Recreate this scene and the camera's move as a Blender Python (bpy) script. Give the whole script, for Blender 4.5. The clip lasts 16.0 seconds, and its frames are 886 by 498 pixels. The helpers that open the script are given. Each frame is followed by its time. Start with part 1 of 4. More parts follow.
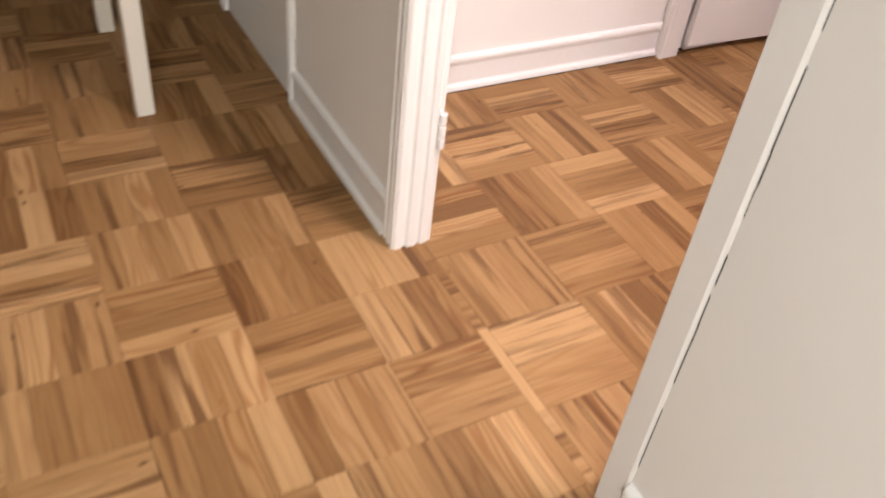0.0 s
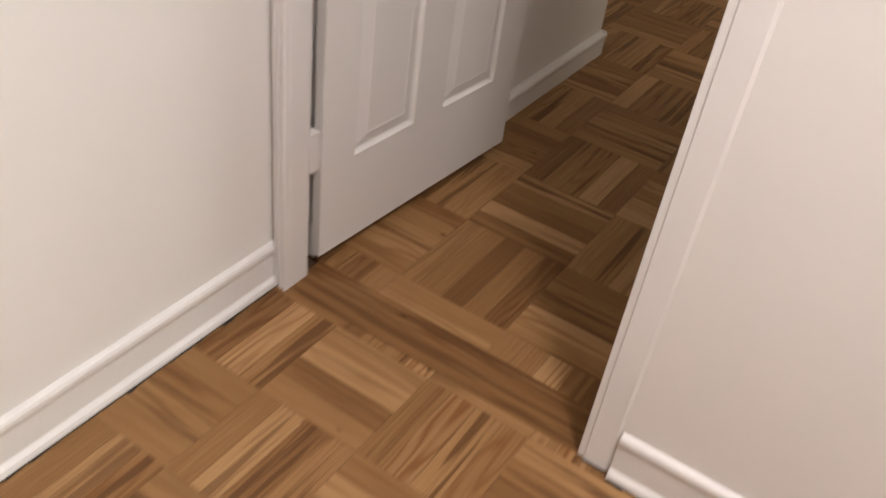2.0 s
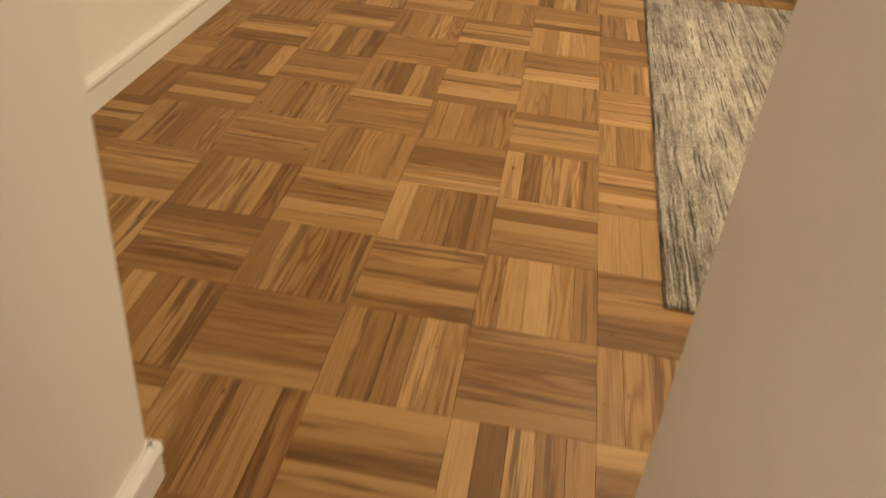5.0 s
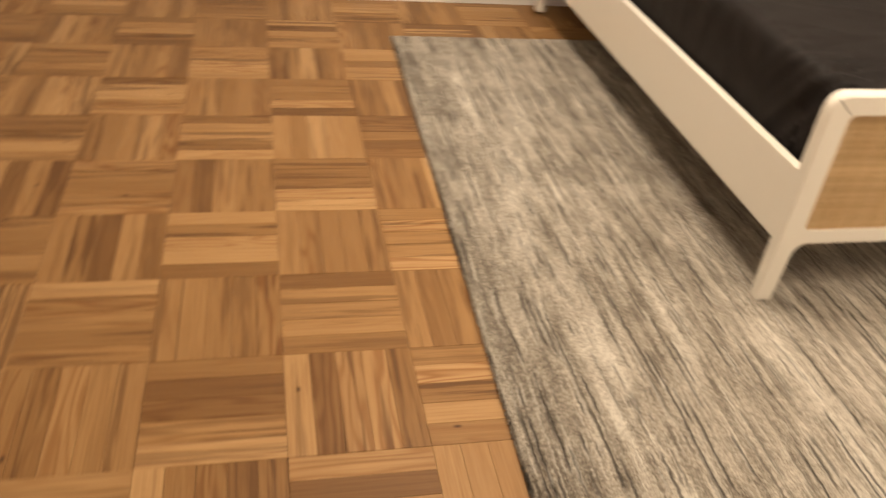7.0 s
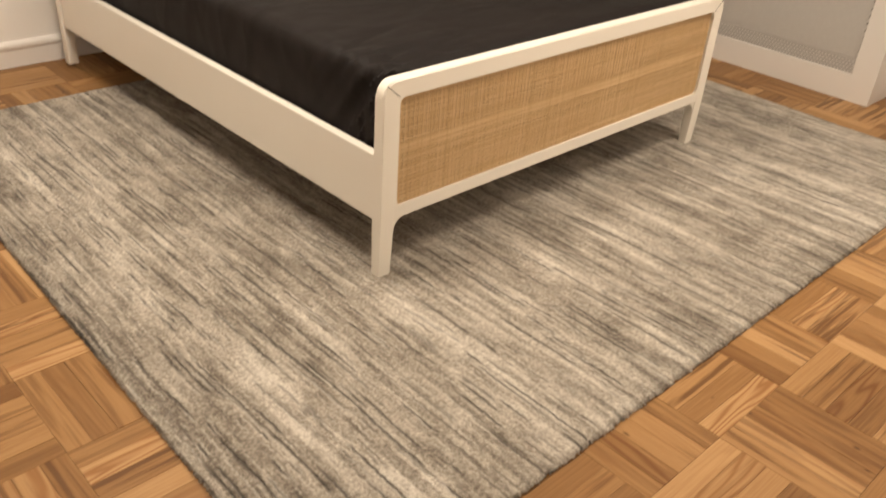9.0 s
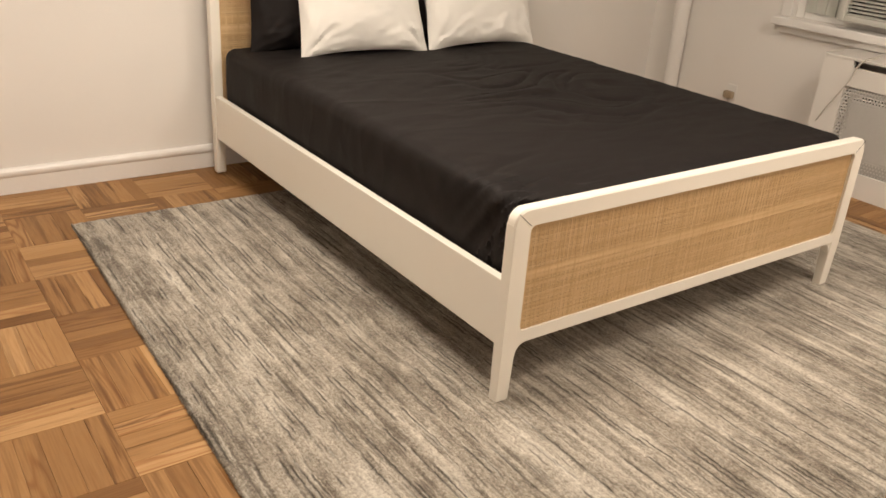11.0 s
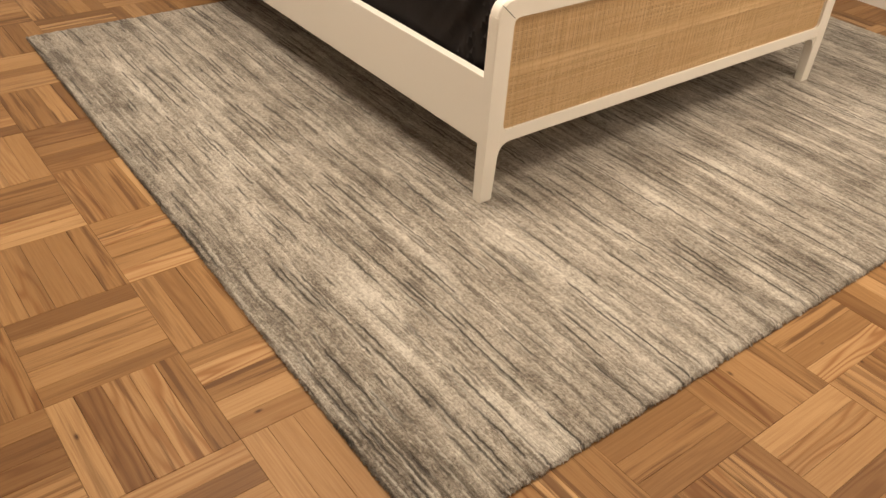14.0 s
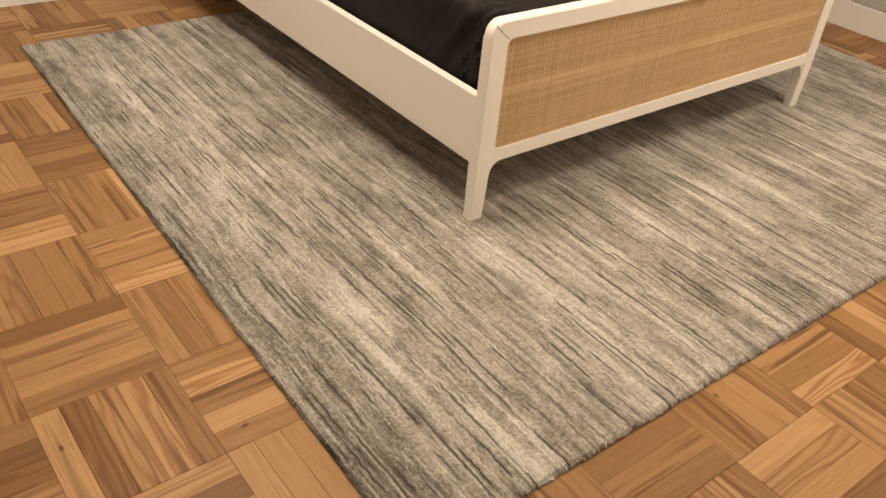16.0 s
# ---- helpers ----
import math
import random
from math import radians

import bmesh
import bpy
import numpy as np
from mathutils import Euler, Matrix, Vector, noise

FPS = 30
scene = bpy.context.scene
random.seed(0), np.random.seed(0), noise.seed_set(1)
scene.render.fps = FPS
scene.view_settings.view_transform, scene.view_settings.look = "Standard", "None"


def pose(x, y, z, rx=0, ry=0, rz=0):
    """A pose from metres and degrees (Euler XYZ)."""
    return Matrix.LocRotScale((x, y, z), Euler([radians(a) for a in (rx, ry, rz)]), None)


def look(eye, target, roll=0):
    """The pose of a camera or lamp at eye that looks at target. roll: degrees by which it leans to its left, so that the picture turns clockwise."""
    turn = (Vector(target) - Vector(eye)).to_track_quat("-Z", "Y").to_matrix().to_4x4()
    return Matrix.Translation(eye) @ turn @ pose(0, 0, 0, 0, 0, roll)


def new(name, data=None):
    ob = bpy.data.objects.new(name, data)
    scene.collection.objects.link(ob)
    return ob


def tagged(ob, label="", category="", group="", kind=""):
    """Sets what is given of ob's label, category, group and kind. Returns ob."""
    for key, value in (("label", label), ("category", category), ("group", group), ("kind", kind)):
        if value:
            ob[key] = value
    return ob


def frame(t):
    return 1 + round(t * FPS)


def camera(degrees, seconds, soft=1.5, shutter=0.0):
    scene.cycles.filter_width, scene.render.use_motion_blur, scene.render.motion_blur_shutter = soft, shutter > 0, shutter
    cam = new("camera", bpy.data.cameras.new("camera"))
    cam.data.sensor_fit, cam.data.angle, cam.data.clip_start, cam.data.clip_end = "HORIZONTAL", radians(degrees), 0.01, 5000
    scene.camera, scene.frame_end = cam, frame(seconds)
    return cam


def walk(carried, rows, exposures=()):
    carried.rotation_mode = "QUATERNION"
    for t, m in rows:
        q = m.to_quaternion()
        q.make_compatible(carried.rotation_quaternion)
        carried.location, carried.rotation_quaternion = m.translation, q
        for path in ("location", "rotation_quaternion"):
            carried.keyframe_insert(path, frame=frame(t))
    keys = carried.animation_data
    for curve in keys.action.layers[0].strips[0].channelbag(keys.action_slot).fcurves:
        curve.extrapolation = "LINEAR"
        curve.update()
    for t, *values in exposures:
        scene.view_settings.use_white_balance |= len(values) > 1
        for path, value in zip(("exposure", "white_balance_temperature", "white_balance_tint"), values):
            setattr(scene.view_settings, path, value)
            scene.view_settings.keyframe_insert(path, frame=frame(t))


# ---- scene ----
cam = camera(55.8, 16.0, shutter=0.5)
PATH = [
    (0, (0.0, 0.009, 1.238), (-1.288, 0.833, -0.05), 7.4),
    (0.5, (-0.281, 0.163, 1.245), (-1.484, 1.115, -0.038), 7.4),
    (1, (-0.583, 0.365, 1.237), (-1.66, 1.48, -0.027), 8.3),
    (1.5, (-0.801, 0.586, 1.259), (-1.668, 1.898, 0.023), 8.6),
    (2, (-0.896, 0.898, 1.224), (-1.657, 2.286, 0.002), 8.3),
    (2.5, (-1.06, 1.186, 1.214), (-1.758, 2.617, 0.004), 8.3),
    (3, (-1.184, 1.482, 1.247), (-1.799, 2.946, 0.031), 7.5),
    (3.5, (-1.281, 1.799, 1.237), (-1.799, 3.292, 0.011), 6.2),
    (4, (-1.346, 2.079, 1.231), (-1.611, 3.645, 0.015), 6.6),
    (4.5, (-1.330, 2.407, 1.211), (-1.443, 4.012, 0.023), 6.4),
    (4.7, (-1.330, 2.530, 1.182), (-1.504, 4.185, 0.053), 5.7),
    (6.8, (-1.387, 3.615, 1.241), (-1.126, 5.235, 0.097), 8.6),
    (7, (-1.426, 3.653, 1.27), (-1.014, 5.241, 0.126), 6.7),
    (7.5, (-1.486, 3.728, 1.277), (-0.774, 5.211, 0.139), 3.1),
    (8, (-1.515, 3.685, 1.285), (-0.606, 5.048, 0.137), 2.5),
    (8.5, (-1.503, 3.669, 1.3), (-0.417, 4.913, 0.172), 3.7),
    (9, (-1.473, 3.642, 1.314), (-0.255, 4.838, 0.273), 4.3),
    (9.5, (-1.473, 3.638, 1.343), (-0.218, 4.893, 0.419), 5.0),
    (10, (-1.487, 3.665, 1.356), (-0.331, 5.079, 0.539), 4.8),
    (10.2, (-1.483, 3.675, 1.353), (-0.36, 5.132, 0.569), 5.0),
    (12.3, (-1.536, 3.675, 1.306), (-0.527, 5.083, 0.307), 3.9),
    (12.5, (-1.53, 3.684, 1.291), (-0.521, 5.062, 0.25), 3.7),
    (13, (-1.528, 3.688, 1.28), (-0.511, 4.997, 0.161), 3.6),
    (13.5, (-1.526, 3.688, 1.277), (-0.499, 4.951, 0.115), 3.9),
    (14, (-1.525, 3.687, 1.276), (-0.492, 4.93, 0.097), 4.1),
    (14.5, (-1.53, 3.688, 1.276), (-0.49, 4.927, 0.101), 4.5),
    (15, (-1.53, 3.689, 1.281), (-0.483, 4.93, 0.113), 4.9),
    (15.5, (-1.533, 3.688, 1.284), (-0.475, 4.93, 0.128), 5.4),
    (16, (-1.531, 3.685, 1.283), (-0.465, 4.931, 0.137), 5.7),
]
EXPOSURES = [(0.0, 0.0, 6000, 18), (1.0, -0.05, 6550, 20), (1.5, -0.42, 6150, 13), (2.0, -0.55, 5900, 8), (2.5, -0.55, 5800, 6), (3.0, -0.42, 5850, 6), (3.5, -0.12, 5950, 6), (4.0, 0.12, 6600, 4), (4.5, 0.62, 7400, 3),
             (7.0, 0.95, 6700, 10), (9.0, 0.92, 6300, 10), (10.0, 0.93, 6000, 10), (12.5, 0.92, 6250, 10), (16.0, 0.88, 6300, 10)]
walk(cam, [(t, look(eye, target, roll)) for t, eye, target, roll in PATH], EXPOSURES)

# ---- light ----
night = bpy.data.worlds.new("night")
night.use_nodes = True
night.node_tree.nodes["Background"].inputs["Color"].default_value = (0.05, 0.06, 0.08, 1)
night.node_tree.nodes["Background"].inputs["Strength"].default_value = 0.15
scene.world = night


def ceiling_lamp(name, at, watts, colour, size):
    data = bpy.data.lights.new(name, "AREA")
    data.shape, data.size, data.energy, data.color = "DISK", size, watts, colour
    ob = new(name, data)
    ob.matrix_world = pose(*at)
    return ob


ceiling_lamp("hall_lamp", (-0.44, 1.13, 2.44), 53, (1.0, 0.86, 0.79), 0.30)
ceiling_lamp("bedroom_lamp", (1.0, 4.2, 2.42), 22, (1.0, 0.83, 0.64), 0.80)
# unseen second bedroom source, added to brighten the side rail and far-left wall
ceiling_lamp("bedroom_fill_west", (-0.60, 5.68, 2.42), 29, (1.0, 0.83, 0.64), 0.80)
ceiling_lamp("front_room_lamp", (1.45, -0.88, 2.30), 88, (0.98, 1.0, 0.86), 0.35).matrix_world = pose(1.45, -0.88, 2.30, 32, -12, 0)


# ---- materials ----
def nodes_of(name):
    m = bpy.data.materials.new(name)
    m.use_nodes = True
    t = m.node_tree
    return m, t.nodes, t.links, t.nodes["Principled BSDF"]


def noise_at(n, l, vector, scale, detail=3.0, rough=0.55):
    k = n.new("ShaderNodeTexNoise")
    k.inputs["Scale"].default_value, k.inputs["Detail"].default_value, k.inputs["Roughness"].default_value = scale, detail, rough
    if vector is not None:
        l.new(vector, k.inputs["Vector"])
    return k.outputs["Fac"]


def scaled(n, l, vector, s, add=None):
    k = n.new("ShaderNodeMapping")
    k.inputs["Scale"].default_value = s
    l.new(vector, k.inputs["Vector"])
    if add is not None:
        l.new(add, k.inputs["Location"])
    return k.outputs["Vector"]


def ramp(n, l, fac, stops):
    k = n.new("ShaderNodeValToRGB")
    while len(k.color_ramp.elements) < len(stops):
        k.color_ramp.elements.new(0.5)
    for e, (p, c) in zip(k.color_ramp.elements, stops):
        e.position, e.color = p, (*c, 1) if len(c) == 3 else c
    if fac is not None:
        l.new(fac, k.inputs["Fac"])
    return k.outputs["Color"]


def blend(n, l, fac, a, b, mode="MIX"):
    k = n.new("ShaderNodeMix")
    k.data_type, k.blend_type = "RGBA", mode
    for value, socket in ((fac, k.inputs[0]), (a, k.inputs[6]), (b, k.inputs[7])):
        if isinstance(value, (int, float)):
            socket.default_value = value
        elif isinstance(value, tuple):
            socket.default_value = (*value, 1)
        else:
            l.new(value, socket)
    return k.outputs[2]


def calc(n, l, op, a, b=None, c=None, clamp=False):
    k = n.new("ShaderNodeMath")
    k.operation, k.use_clamp = op, clamp
    for value, socket in zip((a, b, c), k.inputs):
        if value is None:
            continue
        if isinstance(value, (int, float)):
            socket.default_value = value
        else:
            l.new(value, socket)
    return k.outputs[0]


def bumped(n, l, bsdf, height, strength, distance):
    k = n.new("ShaderNodeBump")
    k.inputs["Strength"].default_value, k.inputs["Distance"].default_value = strength, distance
    l.new(height, k.inputs["Height"])
    l.new(k.outputs["Normal"], bsdf.inputs["Normal"])


def paint(name, colour, rough=0.45, texture=0.25, dirt=0.06, grain=180):
    m, n, l, b = nodes_of(name)
    co = n.new("ShaderNodeTexCoord").outputs["Object"]
    patch = noise_at(n, l, co, 2.3, 4)
    fine = noise_at(n, l, co, 38, 3)
    dark = tuple(c * (1 - 2.2 * dirt) for c in colour)
    base = blend(n, l, calc(n, l, "MULTIPLY", patch, 0.9), colour, dark)
    spot = calc(n, l, "MULTIPLY_ADD", fine, 3.0, -1.75, clamp=True)
    l.new(blend(n, l, calc(n, l, "MULTIPLY", spot, 0.25), base, dark), b.inputs["Base Color"])
    b.inputs["Roughness"].default_value = rough
    l.new(calc(n, l, "MULTIPLY_ADD", patch, 0.2, rough - 0.1), b.inputs["Roughness"])
    relief = calc(n, l, "ADD", noise_at(n, l, co, grain, 2), calc(n, l, "MULTIPLY", fine, 1.2))
    bumped(n, l, b, relief, texture, 0.002)
    return m


def oak(name, single):
    """Finger-parquet oak; the grain runs along u. single: one tone for each object, otherwise one for each island."""
    m, n, l, b = nodes_of(name)
    uv = n.new("ShaderNodeUVMap").outputs["UV"]
    if single:
        rnd = n.new("ShaderNodeObjectInfo").outputs["Random"]
    else:
        rnd = n.new("ShaderNodeNewGeometry").outputs["Random Per Island"]
    shift = n.new("ShaderNodeCombineXYZ")
    l.new(calc(n, l, "MULTIPLY", rnd, 37.0), shift.inputs[0])
    l.new(calc(n, l, "MULTIPLY", rnd, 91.0), shift.inputs[1])
    l.new(calc(n, l, "MULTIPLY", rnd, 53.0), shift.inputs[2])
    moved = n.new("ShaderNodeVectorMath")
    l.new(uv, moved.inputs[0])
    l.new(shift.outputs[0], moved.inputs[1])
    p = moved.outputs[0]
    # second and third random numbers of the strip
    r2 = calc(n, l, "FRACT", calc(n, l, "MULTIPLY", rnd, 17.31))
    r3 = calc(n, l, "FRACT", calc(n, l, "MULTIPLY", rnd, 71.77))
    tone = ramp(n, l, rnd, [(0.0, (0.270, 0.152, 0.066)), (0.10, (0.350, 0.208, 0.094)), (0.30, (0.415, 0.254, 0.118)),
                            (0.55, (0.485, 0.306, 0.148)), (0.76, (0.560, 0.365, 0.186)), (0.92, (0.70, 0.485, 0.272)), (1.0, (0.430, 0.262, 0.122))])
    # growth-ring figure: warped bands across the strip
    warp = noise_at(n, l, scaled(n, l, p, (2.6, 20.0, 1)), 1.0, 1)
    sep = n.new("ShaderNodeSeparateXYZ")
    l.new(p, sep.inputs[0])
    rings = calc(n, l, "SINE", calc(n, l, "MULTIPLY_ADD", warp, 34.0, calc(n, l, "MULTIPLY", sep.outputs[1], 230.0)))
    rings = calc(n, l, "MULTIPLY_ADD", rings, 0.5, 0.5)
    rings = calc(n, l, "POWER", rings, 2.2)
    figure = calc(n, l, "MULTIPLY", rings, calc(n, l, "MULTIPLY_ADD", calc(n, l, "POWER", r2, 2.4), 0.95, 0.05))
    streak = noise_at(n, l, scaled(n, l, p, (6.0, 250.0, 1)), 1.0, 4, 0.65)
    broad = noise_at(n, l, scaled(n, l, p, (2.4, 48.0, 1)), 1.0, 3)
    col = blend(n, l, figure, tone, blend(n, l, 1.0, tone, (0.58, 0.44, 0.33), "MULTIPLY"))
    streaks = calc(n, l, "MULTIPLY_ADD", streak, 2.6, -1.05, clamp=True)
    col = blend(n, l, calc(n, l, "MULTIPLY", streaks, 0.58), col, blend(n, l, 1.0, tone, (0.55, 0.42, 0.32), "MULTIPLY"))
    heart = calc(n, l, "MULTIPLY", calc(n, l, "MULTIPLY_ADD", calc(n, l, "MULTIPLY_ADD", streak, 0.22, broad), 9.0, -5.4, clamp=True), calc(n, l, "MULTIPLY_ADD", r3, 1.7, -0.4, clamp=True))
    col = blend(n, l, calc(n, l, "MULTIPLY", heart, 0.80), col, (0.150, 0.074, 0.030))
    sap = calc(n, l, "MULTIPLY_ADD", broad, -5.0, 1.9, clamp=True)
    col = blend(n, l, calc(n, l, "MULTIPLY", sap, 0.45), col, (0.62, 0.415, 0.220))
    # knots and dark flecks
    vor = n.new("ShaderNodeTexVoronoi")
    vor.inputs["Scale"].default_value = 1.0
    l.new(scaled(n, l, p, (7.0, 14.0, 1)), vor.inputs["Vector"])
    knot = calc(n, l, "MULTIPLY_ADD", vor.outputs["Distance"], -16.0, 1.35, clamp=True)
    knot = calc(n, l, "MULTIPLY", knot, calc(n, l, "GREATER_THAN", r2, 0.35))
    col = blend(n, l, calc(n, l, "MULTIPLY", knot, 0.85), col, (0.060, 0.024, 0.010))
    col = blend(n, l, 1.0, col, (0.715, 0.635, 0.525), "MULTIPLY")
    l.new(col, b.inputs["Base Color"])
    wear = noise_at(n, l, n.new("ShaderNodeNewGeometry").outputs["Position"], 3.0, 3)
    l.new(calc(n, l, "MULTIPLY_ADD", wear, 0.22, 0.36), b.inputs["Roughness"])
    b.inputs["Specular IOR Level"].default_value = 0.22
    bumped(n, l, b, calc(n, l, "SUBTRACT", streak, calc(n, l, "MULTIPLY", rings, 0.3)), 0.12, 0.001)
    return m


def wool(name):
    """Loomed wool: rows of yarn along y, each with its own tones and dark dashes that come and go, and a fuzzy pile."""
    m, n, l, b = nodes_of(name)
    co = n.new("ShaderNodeTexCoord").outputs["Object"]
    bend = noise_at(n, l, scaled(n, l, co, (3.0, 2.2, 1)), 1.0, 2)
    waver = noise_at(n, l, scaled(n, l, co, (34.0, 38.0, 1)), 1.0, 4, 0.7)
    sep = n.new("ShaderNodeSeparateXYZ")
    l.new(co, sep.inputs[0])
    x = calc(n, l, "ADD", sep.outputs[0], calc(n, l, "MULTIPLY_ADD", bend, 0.030, calc(n, l, "MULTIPLY", waver, 0.014)))

    def rows(pitch, shift):
        """Number of the yarn row, and the place across it."""
        at = calc(n, l, "MULTIPLY_ADD", x, 1 / pitch, shift)
        return calc(n, l, "FLOOR", at), calc(n, l, "FRACT", at)

    def along(row, stretch, layer, detail=2, rough=0.5):
        """Noise that runs along each row by itself."""
        k = n.new("ShaderNodeCombineXYZ")
        l.new(calc(n, l, "MULTIPLY", row, 7.31), k.inputs[0])
        l.new(calc(n, l, "MULTIPLY", sep.outputs[1], stretch), k.inputs[1])
        k.inputs[2].default_value = layer
        return noise_at(n, l, k.outputs[0], 1.0, detail, rough)

    fine, across = rows(0.0066, 0.0)
    coarse, over = rows(0.0150, 0.37)
    tone = along(fine, 7.0, 0.0, 4, 0.7)
    streak = along(coarse, 1.7, 5.0, 3, 0.55)
    wide = noise_at(n, l, scaled(n, l, co, (6.5, 0.8, 1)), 1.0, 3, 0.6)
    cloud = noise_at(n, l, scaled(n, l, co, (10.0, 7.5, 1)), 1.0, 6, 0.72)
    tuft = noise_at(n, l, scaled(n, l, co, (150.0, 105.0, 100.0)), 1.0, 4, 0.85)
    mixv = calc(n, l, "MULTIPLY_ADD", tone, 0.16, calc(n, l, "MULTIPLY", streak, 0.34))
    mixv = calc(n, l, "MULTIPLY_ADD", wide, 0.24, mixv)
    mixv = calc(n, l, "MULTIPLY_ADD", cloud, 0.24, mixv)
    mixv = calc(n, l, "MULTIPLY_ADD", tuft, 0.44, mixv)
    # the long border carries greyer yarn
    border = calc(n, l, "MULTIPLY", calc(n, l, "MULTIPLY_ADD", sep.outputs[0], -6.0, -4.5, clamp=True), calc(n, l, "MULTIPLY", wide, 0.09))
    mixv = calc(n, l, "SUBTRACT", mixv, border)
    col = ramp(n, l, mixv, [(0.600, (0.135, 0.112, 0.086)), (0.655, (0.268, 0.231, 0.184)), (0.702, (0.398, 0.353, 0.290)), (0.752, (0.550, 0.502, 0.426)), (0.815, (0.78, 0.735, 0.65))])
    # dark yarns: thin dashes at the side of a row
    def dash(row, place, centre, width, stretch, layer, level, sharp):
        there = calc(n, l, "MULTIPLY_ADD", along(row, stretch, layer, 3, 0.6), sharp, -level * sharp, clamp=True)
        near = calc(n, l, "MULTIPLY_ADD", calc(n, l, "ABSOLUTE", calc(n, l, "SUBTRACT", place, centre)), -1 / width, 1.5, clamp=True)
        return calc(n, l, "MULTIPLY", there, near)

    fray = calc(n, l, "MULTIPLY_ADD", tuft, 7.0, -2.3, clamp=True)
    lines = dash(coarse, over, 0.5, 0.20, 2.3, 11.0, 0.540, 26.0)
    thin = dash(fine, across, 0.5, 0.36, 4.0, 23.0, 0.565, 18.0)
    lines = calc(n, l, "MULTIPLY", calc(n, l, "MAXIMUM", lines, calc(n, l, "MULTIPLY", thin, 0.7)), fray)
    col = blend(n, l, calc(n, l, "MULTIPLY", lines, 0.86), col, (0.036, 0.027, 0.019))
    pale = calc(n, l, "MULTIPLY", dash(fine, across, 0.5, 0.36, 5.0, 41.0, 0.55, 14.0), fray)
    col = blend(n, l, calc(n, l, "MULTIPLY", pale, 0.5), col, (0.74, 0.70, 0.625))
    l.new(col, b.inputs["Base Color"])
    b.inputs["Roughness"].default_value = 0.95
    b.inputs["Specular IOR Level"].default_value = 0.15
    b.inputs["Sheen Weight"].default_value = 0.2
    round_row = calc(n, l, "SINE", calc(n, l, "MULTIPLY", across, math.pi))
    bumped(n, l, b, calc(n, l, "MULTIPLY_ADD", lines, -0.7, calc(n, l, "MULTIPLY_ADD", round_row, 0.25, tuft)), 0.9, 0.008)
    return m


def cane(name):
    m, n, l, b = nodes_of(name)
    rnd = n.new("ShaderNodeNewGeometry").outputs["Random Per Island"]
    co = n.new("ShaderNodeTexCoord").outputs["Object"]
    tone = ramp(n, l, rnd, [(0.0, (0.52, 0.345, 0.168)), (0.35, (0.60, 0.415, 0.215)), (0.7, (0.66, 0.470, 0.255)), (1.0, (0.72, 0.530, 0.305))])
    patch = noise_at(n, l, scaled(n, l, co, (7.0, 1, 22.0)), 1.0, 3)
    l.new(blend(n, l, calc(n, l, "MULTIPLY", patch, 0.5), tone, (0.50, 0.330, 0.160)), b.inputs["Base Color"])
    b.inputs["Roughness"].default_value = 0.55
    bumped(n, l, b, noise_at(n, l, co, 400, 2), 0.3, 0.0006)
    return m


def cloth(name, colour, light, weave=900, rough=0.9, sheen=0.2, crease=0.0):
    m, n, l, b = nodes_of(name)
    co = n.new("ShaderNodeTexCoord").outputs["Object"]
    patch = noise_at(n, l, co, 5.0, 4)
    l.new(blend(n, l, patch, colour, light), b.inputs["Base Color"])
    b.inputs["Roughness"].default_value, b.inputs["Sheen Weight"].default_value = rough, sheen
    b.inputs["Specular IOR Level"].default_value = 0.2
    relief = calc(n, l, "ADD", calc(n, l, "MULTIPLY", noise_at(n, l, co, weave, 1), 0.4), noise_at(n, l, co, 60, 3))
    if crease:
        run = noise_at(n, l, scaled(n, l, co, (1.5, 3.6, 2.2)), 1.0, 2, 0.5)
        fold = calc(n, l, "ABSOLUTE", calc(n, l, "SUBTRACT", run, 0.5))
        relief = calc(n, l, "MULTIPLY_ADD", calc(n, l, "MULTIPLY_ADD", fold, -11.0, 1.0, clamp=True), 5.0, relief)
    bumped(n, l, b, relief, 0.35, 0.0015)
    return m


def plain(name, colour, rough=0.5, metal=0.0, vary=0.15, scale=60):
    m, n, l, b = nodes_of(name)
    co = n.new("ShaderNodeTexCoord").outputs["Object"]
    k = noise_at(n, l, co, scale, 3)
    l.new(blend(n, l, k, colour, tuple(c * (1 - vary) for c in colour)), b.inputs["Base Color"])
    l.new(calc(n, l, "MULTIPLY_ADD", k, 0.2, rough - 0.1), b.inputs["Roughness"])
    b.inputs["Metallic"].default_value = metal
    return m


WALL = paint("wall_paint", (0.84, 0.815, 0.78), 0.6, 0.10, 0.03, 140)
TRIM = paint("gloss_trim_paint", (0.83, 0.81, 0.785), 0.36, 0.18, 0.03, 90)
DOORPAINT = paint("door_paint", (0.82, 0.80, 0.77), 0.42, 0.22, 0.02, 220)
BEDPAINT = paint("cream_lacquer", (0.87, 0.835, 0.755), 0.42, 0.05, 0.02, 60)
COVERPAINT = paint("radiator_cover_paint", (0.76, 0.73, 0.69), 0.45, 0.08, 0.03, 80)
CEIL = paint("ceiling_paint", (0.82, 0.80, 0.77), 0.8, 0.3, 0.02, 120)
OAK, OAKREST = oak("oak_strip", True), oak("oak_field", False)
JOINT = plain("joint_filler", (0.075, 0.036, 0.016), 0.8)
WOOL = wool("rug_wool")
CANE = cane("woven_cane")
CANEBACK = plain("cane_backing", (0.17, 0.098, 0.042), 0.7, 0.0, 0.2, 30)
SHEET = cloth("charcoal_sheet", (0.0090, 0.0070, 0.0068), (0.0145, 0.0116, 0.0112), 900, 0.68, 0.0, 0.012)
